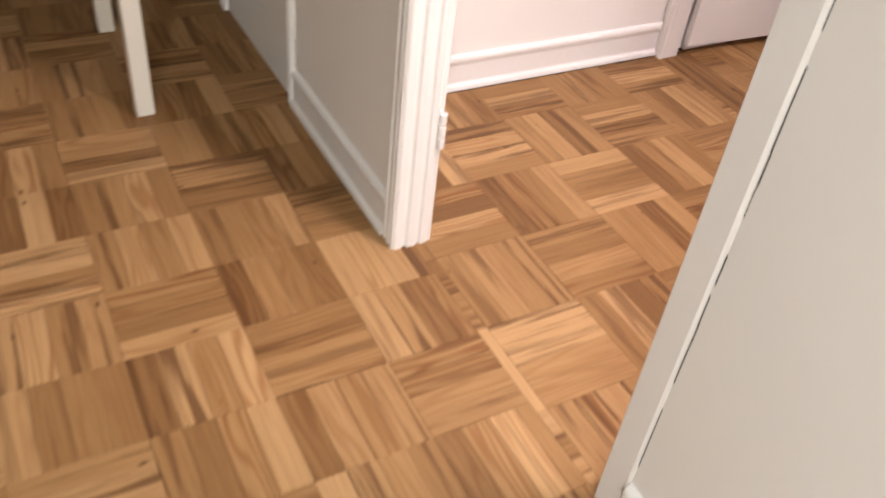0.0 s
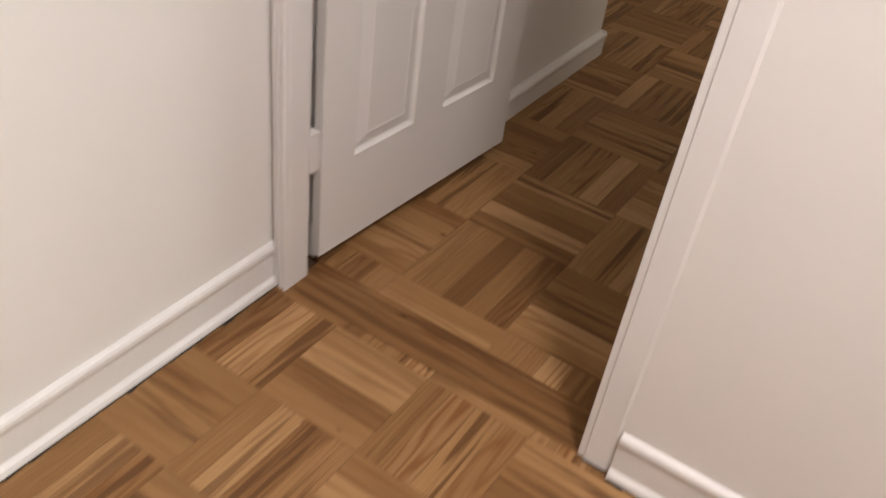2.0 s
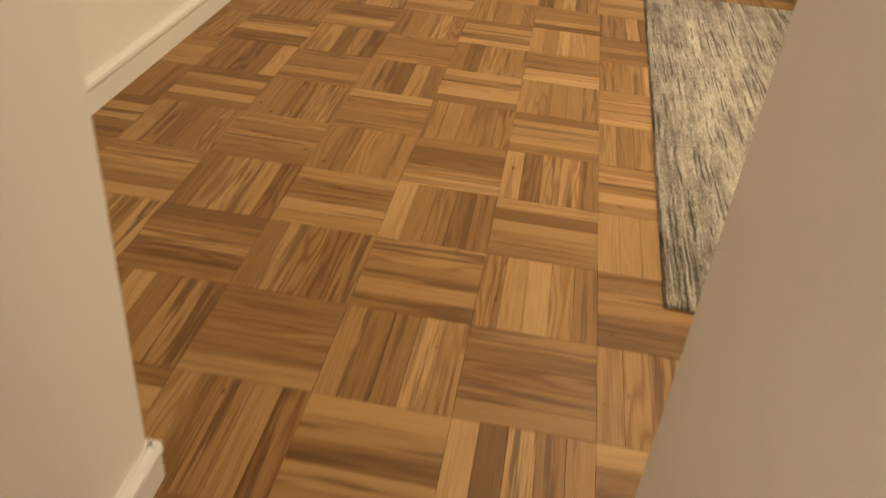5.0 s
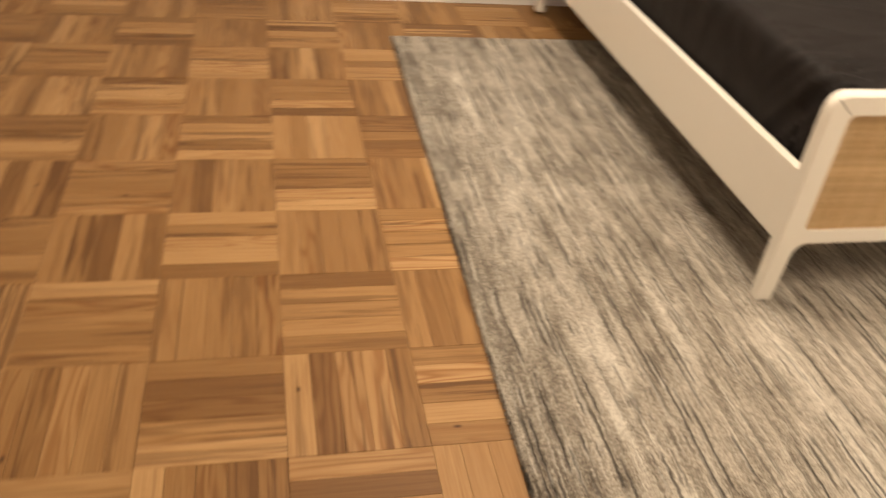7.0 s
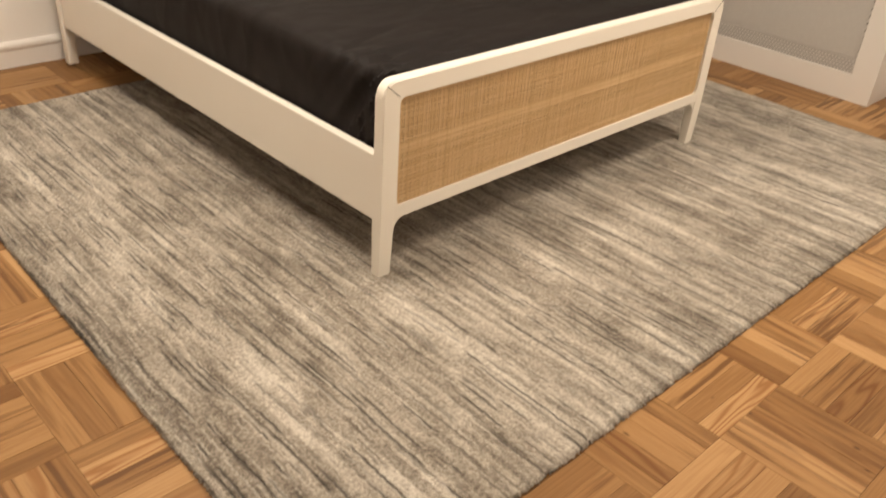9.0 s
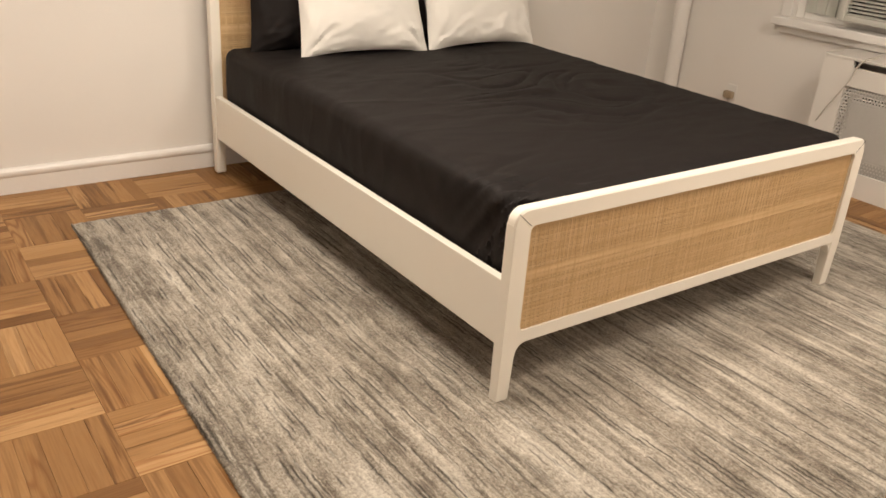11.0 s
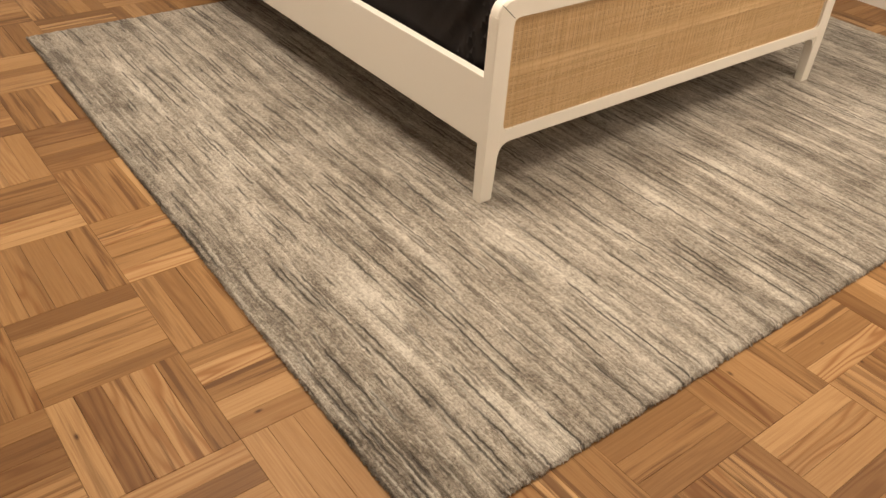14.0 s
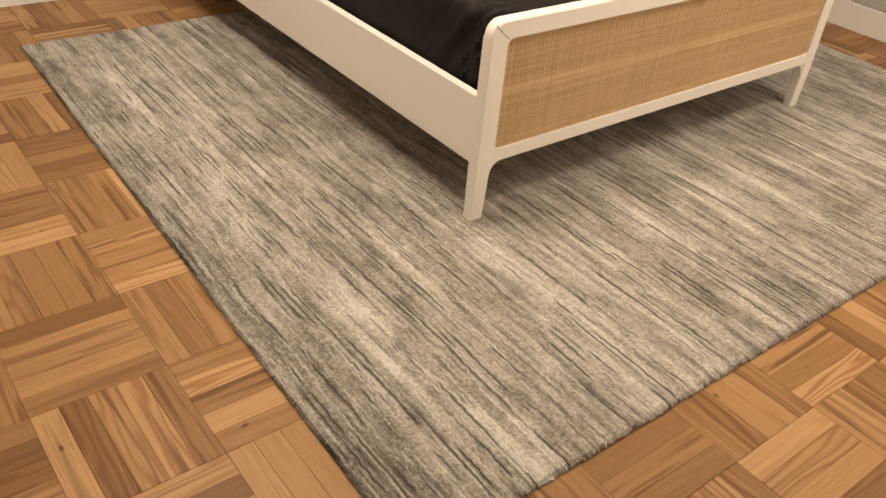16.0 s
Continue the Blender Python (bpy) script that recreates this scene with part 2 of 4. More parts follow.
WHITECLOTH = cloth("white_pillowcase", (0.79, 0.77, 0.73), (0.85, 0.83, 0.79), 700, 0.85, 0.05, 0.01)
BLACK = plain("black_metal", (0.012, 0.011, 0.011), 0.4, 0.3, 0.2)
DARK = plain("dark_cavity", (0.03, 0.026, 0.022), 0.9)
MESH = plain("pierced_metal", (0.66, 0.64, 0.61), 0.45, 0.1, 0.1, 40)
PLASTIC = plain("aged_plastic", (0.62, 0.58, 0.48), 0.5, 0.0, 0.08, 20)
GREYPLASTIC = plain("grey_plastic", (0.38, 0.38, 0.36), 0.5)
CORD = plain("grey_cord", (0.55, 0.52, 0.47), 0.6)
TABLEPAINT = paint("white_table_paint", (0.78, 0.74, 0.66), 0.45, 0.1, 0.03, 80)
GLASS, _n, _l, _b = nodes_of("window_glass")
_b.inputs["Base Color"].default_value, _b.inputs["Roughness"].default_value, _b.inputs["Transmission Weight"].default_value = (0.86, 0.92, 0.88, 1), 0.03, 1.0


# ---- building helpers ----
def box(bm, a, b, bevel=0.0, seg=2):
    """A box from corner a to corner b, with rounded edges."""
    centre = [(p + q) / 2 for p, q in zip(a, b)]
    size = [abs(q - p) for p, q in zip(a, b)]
    made = bmesh.ops.create_cube(bm, size=1.0, matrix=Matrix.Translation(centre) @ Matrix.Diagonal((*size, 1)))
    if bevel:
        vs = set(made["verts"])
        es = [e for e in bm.edges if e.verts[0] in vs and e.verts[1] in vs]
        bmesh.ops.bevel(bm, geom=es, offset=min(bevel, min(size) * 0.49), segments=seg, affect="EDGES", profile=0.6)


def rod(bm, a, b, r0, r1=None, seg=16):
    a, b = Vector(a), Vector(b)
    turn = (b - a).to_track_quat("Z", "Y").to_matrix().to_4x4()
    bmesh.ops.create_cone(bm, cap_ends=True, segments=seg, radius1=r0, radius2=r0 if r1 is None else r1, depth=(b - a).length,
                          matrix=Matrix.Translation((a + b) / 2) @ turn)


def moulding(bm, profile, p, q, out, capped=True):
    """A profile of (out, up) pairs drawn from p to q."""
    p, q, out = Vector(p), Vector(q), Vector(out)
    rings = [[bm.verts.new(c + out * u + Vector((0, 0, v))) for u, v in profile] for c in (p, q)]
    k = len(profile)
    for i in range(k):
        bm.faces.new((rings[0][i], rings[0][(i + 1) % k], rings[1][(i + 1) % k], rings[1][i]))
    if capped:
        bm.faces.new(rings[0][::-1]), bm.faces.new(rings[1])


def mesh_of(bm, name, material, smooth=False):
    bmesh.ops.recalc_face_normals(bm, faces=bm.faces)
    me = bpy.data.meshes.new(name)
    bm.to_mesh(me)
    bm.free()
    me.materials.append(material)
    if smooth:
        me.set_sharp_from_angle(angle=radians(33))
        me.polygons.foreach_set("use_smooth", [True] * len(me.polygons))
    return me


def thing(name, bm, material, label, category, group="", kind="", smooth=False):
    return tagged(new(name, mesh_of(bm, name, material, smooth)), label, category, group, kind)


def empty(name, at, label, category, group="", kind=""):
    ob = new(name)
    ob.location = at
    return tagged(ob, label, category, group, kind)


def part(name, bm, material, parent, label="", smooth=False):
    """One mesh under a thing; the mesh is given in the world's metres."""
    ob = new(name, mesh_of(bm, name, material, smooth))
    ob.parent = parent
    m, up = Matrix(), parent
    while up:
        m = up.matrix_parent_inverse @ up.matrix_basis @ m
        up = up.parent
    ob.matrix_parent_inverse = m.inverted()
    return tagged(ob, label)


def boxes(*list_of):
    bm = bmesh.new()
    for entry in list_of:
        box(bm, *entry)
    return bm


# ---- the shell ----
H = 2.50
structure = dict(kind="structure")
XL, XR = -1.88, -1.09          # hall's west wall, corridor's east wall
Y0, Y1 = 0.705, 0.772          # partition to the front room
D0, D1 = 1.945, 2.06           # wall with the bedroom door
YE = 3.605                     # end of the corridor
XW, XE, YF = -2.67, 2.76, 7.36 # bedroom's west, east and far wall
OL, OR, YR = -1.283, -0.553, 0.744        # opening in the partition

thing("wall_partition", boxes(((-6.0, Y0, 0), (OL, Y1, H)), ((OR, YR, 0), (2.0, YR + 0.06, H)), ((OL, Y0, 2.06), (OR, Y1, H))), WALL,
      "white painted partition wall with a cased opening", "wall", **structure)
thing("wall_hall_west", boxes(((XL - 0.10, Y1, 0), (XL, YE, H))), WALL, "smooth white painted wall along hall and corridor", "wall", **structure)
thing("wall_bedroom_door", boxes(((-1.11, D0, 0), (0.95, D1, H)), ((XL, D0, 2.06), (-1.11, D1, H)), ((XL, D0, 0), (-1.845, 1.995, 2.06))), WALL,
      "white painted wall with the bedroom doorway", "wall", **structure)
thing("wall_corridor_east", boxes(((XR, D1, 0), (XR + 0.12, YE, H), 0.004)), WALL, "white painted corridor wall, warm in lamplight", "wall", **structure)
thing("wall_bedroom_near", boxes(((XR + 0.12, YE - 0.12, 0), (XE, YE, H)), ((XW, YE - 0.12, 0), (XL - 0.10, YE, H))), WALL, "white painted bedroom wall beside the corridor", "wall", **structure)
thing("wall_bedroom_west", boxes(((XW - 0.12, YE - 0.12, 0), (XW, YF, H))), WALL, "white painted bedroom side wall", "wall", **structure)
thing("wall_bedroom_far", boxes(((XW - 0.12, YF, 0), (XE + 0.15, YF + 0.12, H))), WALL, "warm white bedroom wall behind the bed", "wall", **structure)
WY0, WY1, WZ0, WZ1 = 4.85, 6.40, 0.745, 2.05
thing("wall_bedroom_east", boxes(((XE, YE - 0.12, 0), (XE + 0.15, WY0, H)), ((XE, WY1, 0), (XE + 0.15, YF, H)), ((XE, WY0, 0), (XE + 0.15, WY1, WZ0)), ((XE, WY0, WZ1), (XE + 0.15, WY1, H))), WALL,
      "white painted bedroom wall with a window", "wall", **structure)
thing("wall_hall_east", boxes(((0.95, Y1, 0), (1.07, D1, H))), WALL, "plain white wall closing the hall", "wall", **structure)
thing("wall_front_room", boxes(((-6.12, -4.2, 0), (-6.0, Y1, H)), ((2.0, -4.2, 0), (2.12, Y1, H)), ((-6.12, -4.32, 0), (2.12, -4.2, H))), WALL,
      "plain white walls of the front room", "wall", **structure)
thing("ceiling", boxes(((-6.12, -4.32, H), (3.0, YF + 0.2, H + 0.1))), CEIL, "plain white ceiling", "ceiling", **structure)

HALLBASE = [(0, 0), (0.020, 0), (0.0205, 0.008), (0.018, 0.018), (0.011, 0.026), (0.0095, 0.030), (0.0095, 0.098), (0.0105, 0.104), (0.0125, 0.110), (0.0140, 0.118), (0.0138, 0.127), (0.0105, 0.134), (0.004, 0.138), (0, 0.139)]
ROOMBASE = [(0, 0), (0.016, 0), (0.0165, 0.088), (0.021, 0.096), (0.0235, 0.108), (0.022, 0.120), (0.016, 0.129), (0.007, 0.133), (0, 0.133)]
LOWBASE = [(u, v * 0.82) for u, v in ROOMBASE]


def baseboard(label, runs, profile):
    bm = bmesh.new()
    for p, q, out in runs:
        moulding(bm, profile, p, q, out)
    bmesh.ops.remove_doubles(bm, verts=bm.verts, dist=0.0002)
    return thing("baseboard", bm, TRIM, label, "baseboard", smooth=False, **structure)


HALLBASE = [(u, v * 0.80) for u, v in HALLBASE]
ROOMBASE = [(u, v * 0.68) for u, v in ROOMBASE]
baseboard("white beaded baseboard with a shoe moulding in the hall", [((XL, Y1, 0), (XL, D0 - 0.004, 0), (1, 0, 0))], HALLBASE)
baseboard("white beaded baseboard beside the bedroom doorway", [((-1.058, D0, 0), (0.95, D0, 0), (0, -1, 0))], HALLBASE)
baseboard("white beaded baseboard of the partition", [((-1.935, Y0, 0), (OL - 0.052, Y0, 0), (0, -1, 0))], HALLBASE)
baseboard("white beaded baseboard of the partition", [((OR + 0.055, YR, 0), (2.0, YR, 0), (0, -1, 0))], HALLBASE)
baseboard("white beaded baseboard on the hall side of the partition", [((OR + 0.055, YR + 0.06, 0), (0.95, YR + 0.06, 0), (0, 1, 0))], HALLBASE)
baseboard("white round-topped corridor baseboard with a bullnose end", [((XL, D1, 0), (XL, YE + 0.012, 0), (1, 0, 0)), ((XL + 0.016, YE, 0), (XW, YE, 0), (0, 1, 0))], ROOMBASE)
baseboard("white round-topped corridor baseboard with a bullnose end", [((XR, D1, 0), (XR, YE + 0.012, 0), (-1, 0, 0)), ((XR - 0.016, YE, 0), (XE, YE, 0), (0, 1, 0))], ROOMBASE)
baseboard("white round-topped bedroom baseboard", [((XW, YF, 0), (XE, YF, 0), (0, -1, 0))], LOWBASE)
baseboard("white round-topped bedroom baseboard", [((XW, YE, 0), (XW, YF, 0), (1, 0, 0))], LOWBASE)
baseboard("white round-topped bedroom baseboard", [((XE, YE, 0), (XE, 4.87, 0), (-1, 0, 0)), ((XE, 6.03, 0), (XE, YF, 0), (-1, 0, 0))], LOWBASE)


def casing(label, x0, x1, y, side, flat=False, top=2.06):
    """An upright flat casing with a fluted face, against the wall plane y; side -1 faces south."""
    bm = bmesh.new()
    w = x1 - x0
    profile = [(0, 0), (0, 0.008), (0.08, 0.014), (0.2, 0.015), (0.26, 0.0105), (0.34, 0.0105), (0.4, 0.015), (0.62, 0.016), (0.68, 0.0115), (0.76, 0.0115), (0.82, 0.017), (0.95, 0.017), (1, 0.013), (1, 0)]
    if flat:
        profile = [(0, 0), (0, 0.0012), (0.10, 0.0042), (0.95, 0.006), (1, 0.003), (1, 0)]
    low = [bm.verts.new((x0 + w * a, y + side * d, 0.0)) for a, d in profile]
    high = [bm.verts.new((x0 + w * a, y + side * d, top)) for a, d in profile]
    for i in range(len(profile)):
        j = (i + 1) % len(profile)
        bm.faces.new((low[i], low[j], high[j], high[i]))
    bm.faces.new(low[::-1]), bm.faces.new(high)
    return thing("trim", bm, TRIM, label, "door trim", **structure)


casing("thickly painted white casing with worn paint cracks", OL - 0.052, OL + 0.004, Y0, -1)
casing("white painted casing with dark cracks along its edge", OR + 0.053, OR - 0.003, YR, -1, True)
casing("white painted casing in the hall", OL - 0.052, OL + 0.004, Y1, 1)
casing("white painted casing in the hall", OR + 0.053, OR - 0.003, YR + 0.06, 1, True)
casing("narrow white casing beside the bedroom door", XL + 0.012, -1.834, D0, -1)
casing("narrow white casing of the bedroom doorway", -1.062, -1.112, D0, -1, True)
casing("white casing of a neighbouring doorway", -1.965, -1.935, Y0, -1)
casing("white casing of a far doorway in the front room", -2.62, -2.56, Y0, -1)
# dark cracks where old paint parts from wall and casing
bm = bmesh.new()
for x, z0, z1 in ((OR + 0.0545, 0.16, 0.30), (OR + 0.0548, 0.36, 0.53), (OR + 0.0545, 0.55, 0.60), (OR + 0.055, 0.66, 0.86), (OR + 0.0547, 0.90, 1.4), (OL - 0.0535, 0.11, 0.27), (-1.932, 0.12, 0.20)):
    k = z0
    while k < z1:
        e = min(z1, k + random.uniform(0.02, 0.07))
        w, s = random.uniform(0.0002, 0.0007), random.uniform(-0.0006, 0.0006)
        y = YR if x > -1 else Y0
        box(bm, (x + s - w, y - 0.0012, k), (x + s + w, y + 0.001, e))
        k = e
thing("paint_crack", bm, DARK, "thin dark cracks in old paint along casings", "paint crack", **structure)
# dark, uneven joint where the parquet meets the shoe mouldings of the hall
bm = bmesh.new()
for p, q, out in (((XL + 0.0205, 0.80), (XL + 0.0205, D0 - 0.010), (1, 0)), ((-1.055, D0 - 0.0205), (0.2, D0 - 0.0205), (0, -1)), ((-1.112, D0 - 0.008), (-1.058, D0 - 0.008), (0, -1))):
    run = math.hypot(q[0] - p[0], q[1] - p[1])
    k = 0.0
    while k < run:
        e = min(run, k + random.uniform(0.006, 0.030))
        w = random.uniform(0.0004, 0.0030) if random.random() < 0.8 else random.uniform(0.003, 0.006)
        a = [p[c] + (q[c] - p[c]) * k / run - out[c] * 0.002 for c in (0, 1)]
        b = [p[c] + (q[c] - p[c]) * e / run + out[c] * w for c in (0, 1)]
        box(bm, (min(a[0], b[0]), min(a[1], b[1]), -0.002), (max(a[0], b[0]), max(a[1], b[1]), 0.0009))
        k = e
thing("floor_joint", bm, DARK, "dark uneven gap between parquet and shoe moulding", "floor joint", **structure)
# lining of the bedroom doorway with its stop
thing("door_lining", boxes(((-1.848, D0 - 0.002, 0), (-1.833, 2.002, 2.05), 0.003), ((-1.125, D0 - 0.002, 0), (-1.108, D1 + 0.002, 2.05), 0.003), ((-1.848, D0 - 0.002, 2.03), (-1.108, D1, 2.062), 0.003)), TRIM,
      "white painted lining of the bedroom doorway", "door frame", **structure)
bm = bmesh.new()
for x, s in ((OL, 1),):
    edge = [(-0.004, 0.690), (0.005, 0.692), (0.008, 0.697), (0.008, 0.713), (0.002, 0.717), (0.002, 0.722), (0.009, 0.727), (0.010, 0.738), (0.009, 0.747), (0.003, 0.751), (0.003, 0.755), (0.009, 0.759), (0.009, 0.771), (0.005, 0.776), (-0.004, 0.776)]
    low, high = [[bm.verts.new((x + s * u, v, z)) for u, v in edge] for z in (0, 2.05)]
    for i in range(len(edge)):
        j = (i + 1) % len(edge)
        bm.faces.new((low[i], low[j], high[j], high[i]))
thing("opening_lining", bm, TRIM, "white painted beaded lining of the hall opening", "door frame", **structure)
thing("window_backdrop", boxes(((4.2, 3.0, -0.5), (4.25, 8.2, 3.5))), plain("night_outside", (0.10, 0.11, 0.10), 0.9), "dim grey outside beyond the window", "backdrop", kind="structure")

# ---- bedroom door, standing open along the corridor wall ----
def panel_door(name, hinge, width, height, thick, label):
    """A moulded panel door that stands open along +y; its face looks to +x."""
    x, y, z = hinge
    door = empty(name, hinge, label, "door", kind="structure")
    us = [0, 0.103, 0.308, 0.420, 0.638, width]
    vs = [0, 0.225, 0.800, 1.00, 1.54, 1.65, 1.88, height]
    bm = bmesh.new()

    def quad(pts):
        bm.faces.new([bm.verts.new((x + w, y + u, z + v)) for u, v, w in pts])

    for i in range(len(us) - 1):
        for j in range(len(vs) - 1):
            u0, u1, v0, v1 = us[i], us[i + 1], vs[j], vs[j + 1]
            if i in (1, 3) and j in (1, 3, 5):
                rings = [(0.0, 0.0), (0.004, -0.006), (0.008, -0.009), (0.012, -0.009), (0.037, -0.002), (0.040, -0.0005), (0.043, -0.0015)]
                for (a, d), (a2, d2) in zip(rings, rings[1:]):
                    o = [(u0 + a, v0 + a), (u1 - a, v0 + a), (u1 - a, v1 - a), (u0 + a, v1 - a)]
                    q = [(u0 + a2, v0 + a2), (u1 - a2, v0 + a2), (u1 - a2, v1 - a2), (u0 + a2, v1 - a2)]
                    for k in range(4):
                        m = (k + 1) % 4
                        quad([(*o[k], d), (*o[m], d), (*q[m], d2), (*q[k], d2)])
                a, d = rings[-1]
                quad([(u0 + a, v0 + a, d), (u1 - a, v0 + a, d), (u1 - a, v1 - a, d), (u0 + a, v1 - a, d)])
            else:
                quad([(u0, v0, 0), (u1, v0, 0), (u1, v1, 0), (u0, v1, 0)])
    t = -thick
    quad([(0, 0, t), (width, 0, t), (width, height, t), (0, height, t)])
    quad([(0, 0, 0), (width, 0, 0), (width, 0, t), (0, 0, t)])
    quad([(0, height, 0), (width, height, 0), (width, height, t), (0, height, t)])
    quad([(0, 0, 0), (0, height, 0), (0, height, t), (0, 0, t)])
    quad([(width, 0, 0), (width, height, 0), (width, height, t), (width, 0, t)])
    bmesh.ops.remove_doubles(bm, verts=bm.verts, dist=0.0001)
    part("leaf", bm, DOORPAINT, door, "white moulded panel door leaf")
    return door


door = panel_door("door_1", (0, 0, 0), 0.743, 2.01, 0.022, "white moulded panel door standing open against the corridor wall")
bm = bmesh.new()
rod(bm, (0, 0.690, 0.857), (0.010, 0.690, 0.857), 0.034, 0.031, 28)
rod(bm, (0.010, 0.690, 0.857), (0.058, 0.690, 0.857), 0.0125, 0.0115, 18)
handle = part("door_handle", bm, BLACK, door, "black lever handle", True)
bm = bmesh.new()
bends = [(0.703, 0.859), (0.672, 0.860), (0.645, 0.856), (0.620, 0.848), (0.597, 0.843), (0.572, 0.842)]
for (y0, z0), (y1, z1) in zip(bends, bends[1:]):
    rod(bm, (0.055, y0, z0), (0.055, y1, z1), 0.0108, 0.0100, 14)
for y0, z0 in bends:
    bmesh.ops.create_uvsphere(bm, u_segments=14, v_segments=8, radius=0.0106, matrix=Matrix.Translation((0.055, y0, z0)))
part("lever", bm, BLACK, handle, "", True)
for z in (0.230, 1.05, 1.75):
    bm = bmesh.new()
    rod(bm, (-0.012, -0.014, z), (-0.012, -0.014, z + 0.095), 0.0068, None, 14)
    rod(bm, (-0.012, -0.014, z - 0.008), (-0.012, -0.014, z), 0.004, 0.0078, 12)
    box(bm, (-0.034, -0.030, z + 0.002), (-0.004, -0.0035, z + 0.093), 0.001)
    part("hinge", bm, TRIM, door, "painted-over butt hinge", False)
door.matrix_basis = pose(-1.834, 2.040, 0.030, 0, 0, -3.4)

hinge = thing("old_hinge", boxes(((OL - 0.004, Y1 + 0.004, 0.255), (OL + 0.010, Y1 + 0.010, 0.350), 0.002)), TRIM, "painted-over old hinge on the edge of the opening", "hinge")
for z in (0.262, 0.292, 0.322):
    bm = bmesh.new()
    rod(bm, (OL + 0.012, Y1 + 0.011, z), (OL + 0.012, Y1 + 0.011, z + 0.022), 0.0075, None, 14)
    part("knuckle", bm, TRIM, hinge, "", True)


# ---- bed ----
BX0, BX1, BYF, BYB = -0.203, 1.400, 5.130, 7.300
bed = empty("bed", ((BX0 + BX1) / 2, 6.2, 0.012), "cream lacquered wooden bed with a woven cane footboard", "bed")


def rounded_frame(bm, x0, x1, z0, z1, r, hx0, hx1, hz0, hz1, hr, y0, y1, bevel=0.006):
    """A board with rounded upper corners and a rounded opening, between y0 and y1."""
    def loop(a0, a1, b0, b1, rad, low):
        pts = []
        for cx, cz, s, rr in ((a1 - rad, b1 - rad, 0, rad), (a0 + rad, b1 - rad, 90, rad), (a0 + low, b0 + low, 180, low), (a1 - low, b0 + low, 270, low)):
            for k in range(9):
                t = radians(s + k * 90 / 8)
                pts.append((cx + rr * math.cos(t), cz + rr * math.sin(t)))
        return pts
    outer, inner = loop(x0, x1, z0, z1, r, 0.002), loop(hx0, hx1, hz0, hz1, hr, hr)
    def shrink(pts, c, by):
        out = []
        for px, pz in pts:
            out.append((px - math.copysign(min(by, abs(px - c[0])), px - c[0]), pz - math.copysign(min(by, abs(pz - c[1])), pz - c[1])))
        return out
    c = ((x0 + x1) / 2, (z0 + z1) / 2)
    layers = [(shrink(outer, c, bevel), y0), (outer, y0 + bevel), (outer, y1 - bevel), (shrink(outer, c, bevel), y1),
              (shrink(inner, c, -bevel), y1), (inner, y1 - bevel), (inner, y0 + bevel), (shrink(inner, c, -bevel), y0)]
    vs = [[bm.verts.new((px, y, pz)) for px, pz in pts] for pts, y in layers]
    k = len(outer)
    for a, b in zip(vs, vs[1:] + vs[:1]):
        for i in range(k):
            bm.faces.new((a[i], a[(i + 1) % k], b[(i + 1) % k], b[i]))


def leg(bm, x0, x1, z1, inward, y0, y1, foot=0.010):
    """A tapered leg; its inner side (inward +1 or -1) draws in towards the foot."""
    cut = 0.004
    a0, a1 = (x0, x1 - cut) if inward > 0 else (x0 + cut, x1)
    rings = [[(a0, y0 + foot / 2), (a1, y0 + foot / 2), (a1, y1), (a0, y1)], [(x0, y0), (x1, y0), (x1, y1), (x0, y1)], [(x0, y0), (x1, y0), (x1, y1), (x0, y1)]]
    vs = [[bm.verts.new((px, py, z)) for px, py in ring] for ring, z in zip(rings, (0.012, 0.17, z1))]
    bm.faces.new(vs[0][::-1]), bm.faces.new(vs[2])
    for lo, hi in zip(vs, vs[1:]):
        for k in range(4):
            bm.faces.new((lo[k], lo[(k + 1) % 4], hi[(k + 1) % 4], hi[k]))
    v = [q for ring in vs for q in ring]
    es = [e for e in bm.edges if all(w_ in v for w_ in e.verts) and abs(e.verts[0].co.z - e.verts[1].co.z) > 0.01]
    bmesh.ops.bevel(bm, geom=es, offset=0.004, segments=2, affect="EDGES", profile=0.6)


FZ0, FZ1, PZ0, PZ1 = 0.186, 0.585, 0.222, 0.540
bm = bmesh.new()
rounded_frame(bm, BX0, BX1, FZ0, FZ1, 0.040, BX0 + 0.050, BX1 - 0.050, PZ0, PZ1, 0.018, BYF, BYF + 0.036, 0.004)
foot = part("footboard_frame", bm, BEDPAINT, bed, "cream footboard frame with rounded corners", True)
# hairline mitres at the top corners
for sx, x in ((1, BX0), (-1, BX1)):
    bm = bmesh.new()
    a, b = Vector((x + sx * 0.010, BYF, FZ1 - 0.010)), Vector((x + sx * 0.053, BYF, FZ1 - 0.048))
    box(bm, (-(b - a).length / 2, -0.0006, -0.0007), ((b - a).length / 2, 0.0010, 0.0007))
    bmesh.ops.transform(bm, verts=bm.verts, matrix=Matrix.Translation((a + b) / 2) @ pose(0, 0, 0, 0, sx * math.degrees(math.atan2(0.038, 0.043)), 0))
    part("mitre_joint", bm, DARK, foot, "fine dark mitre line")
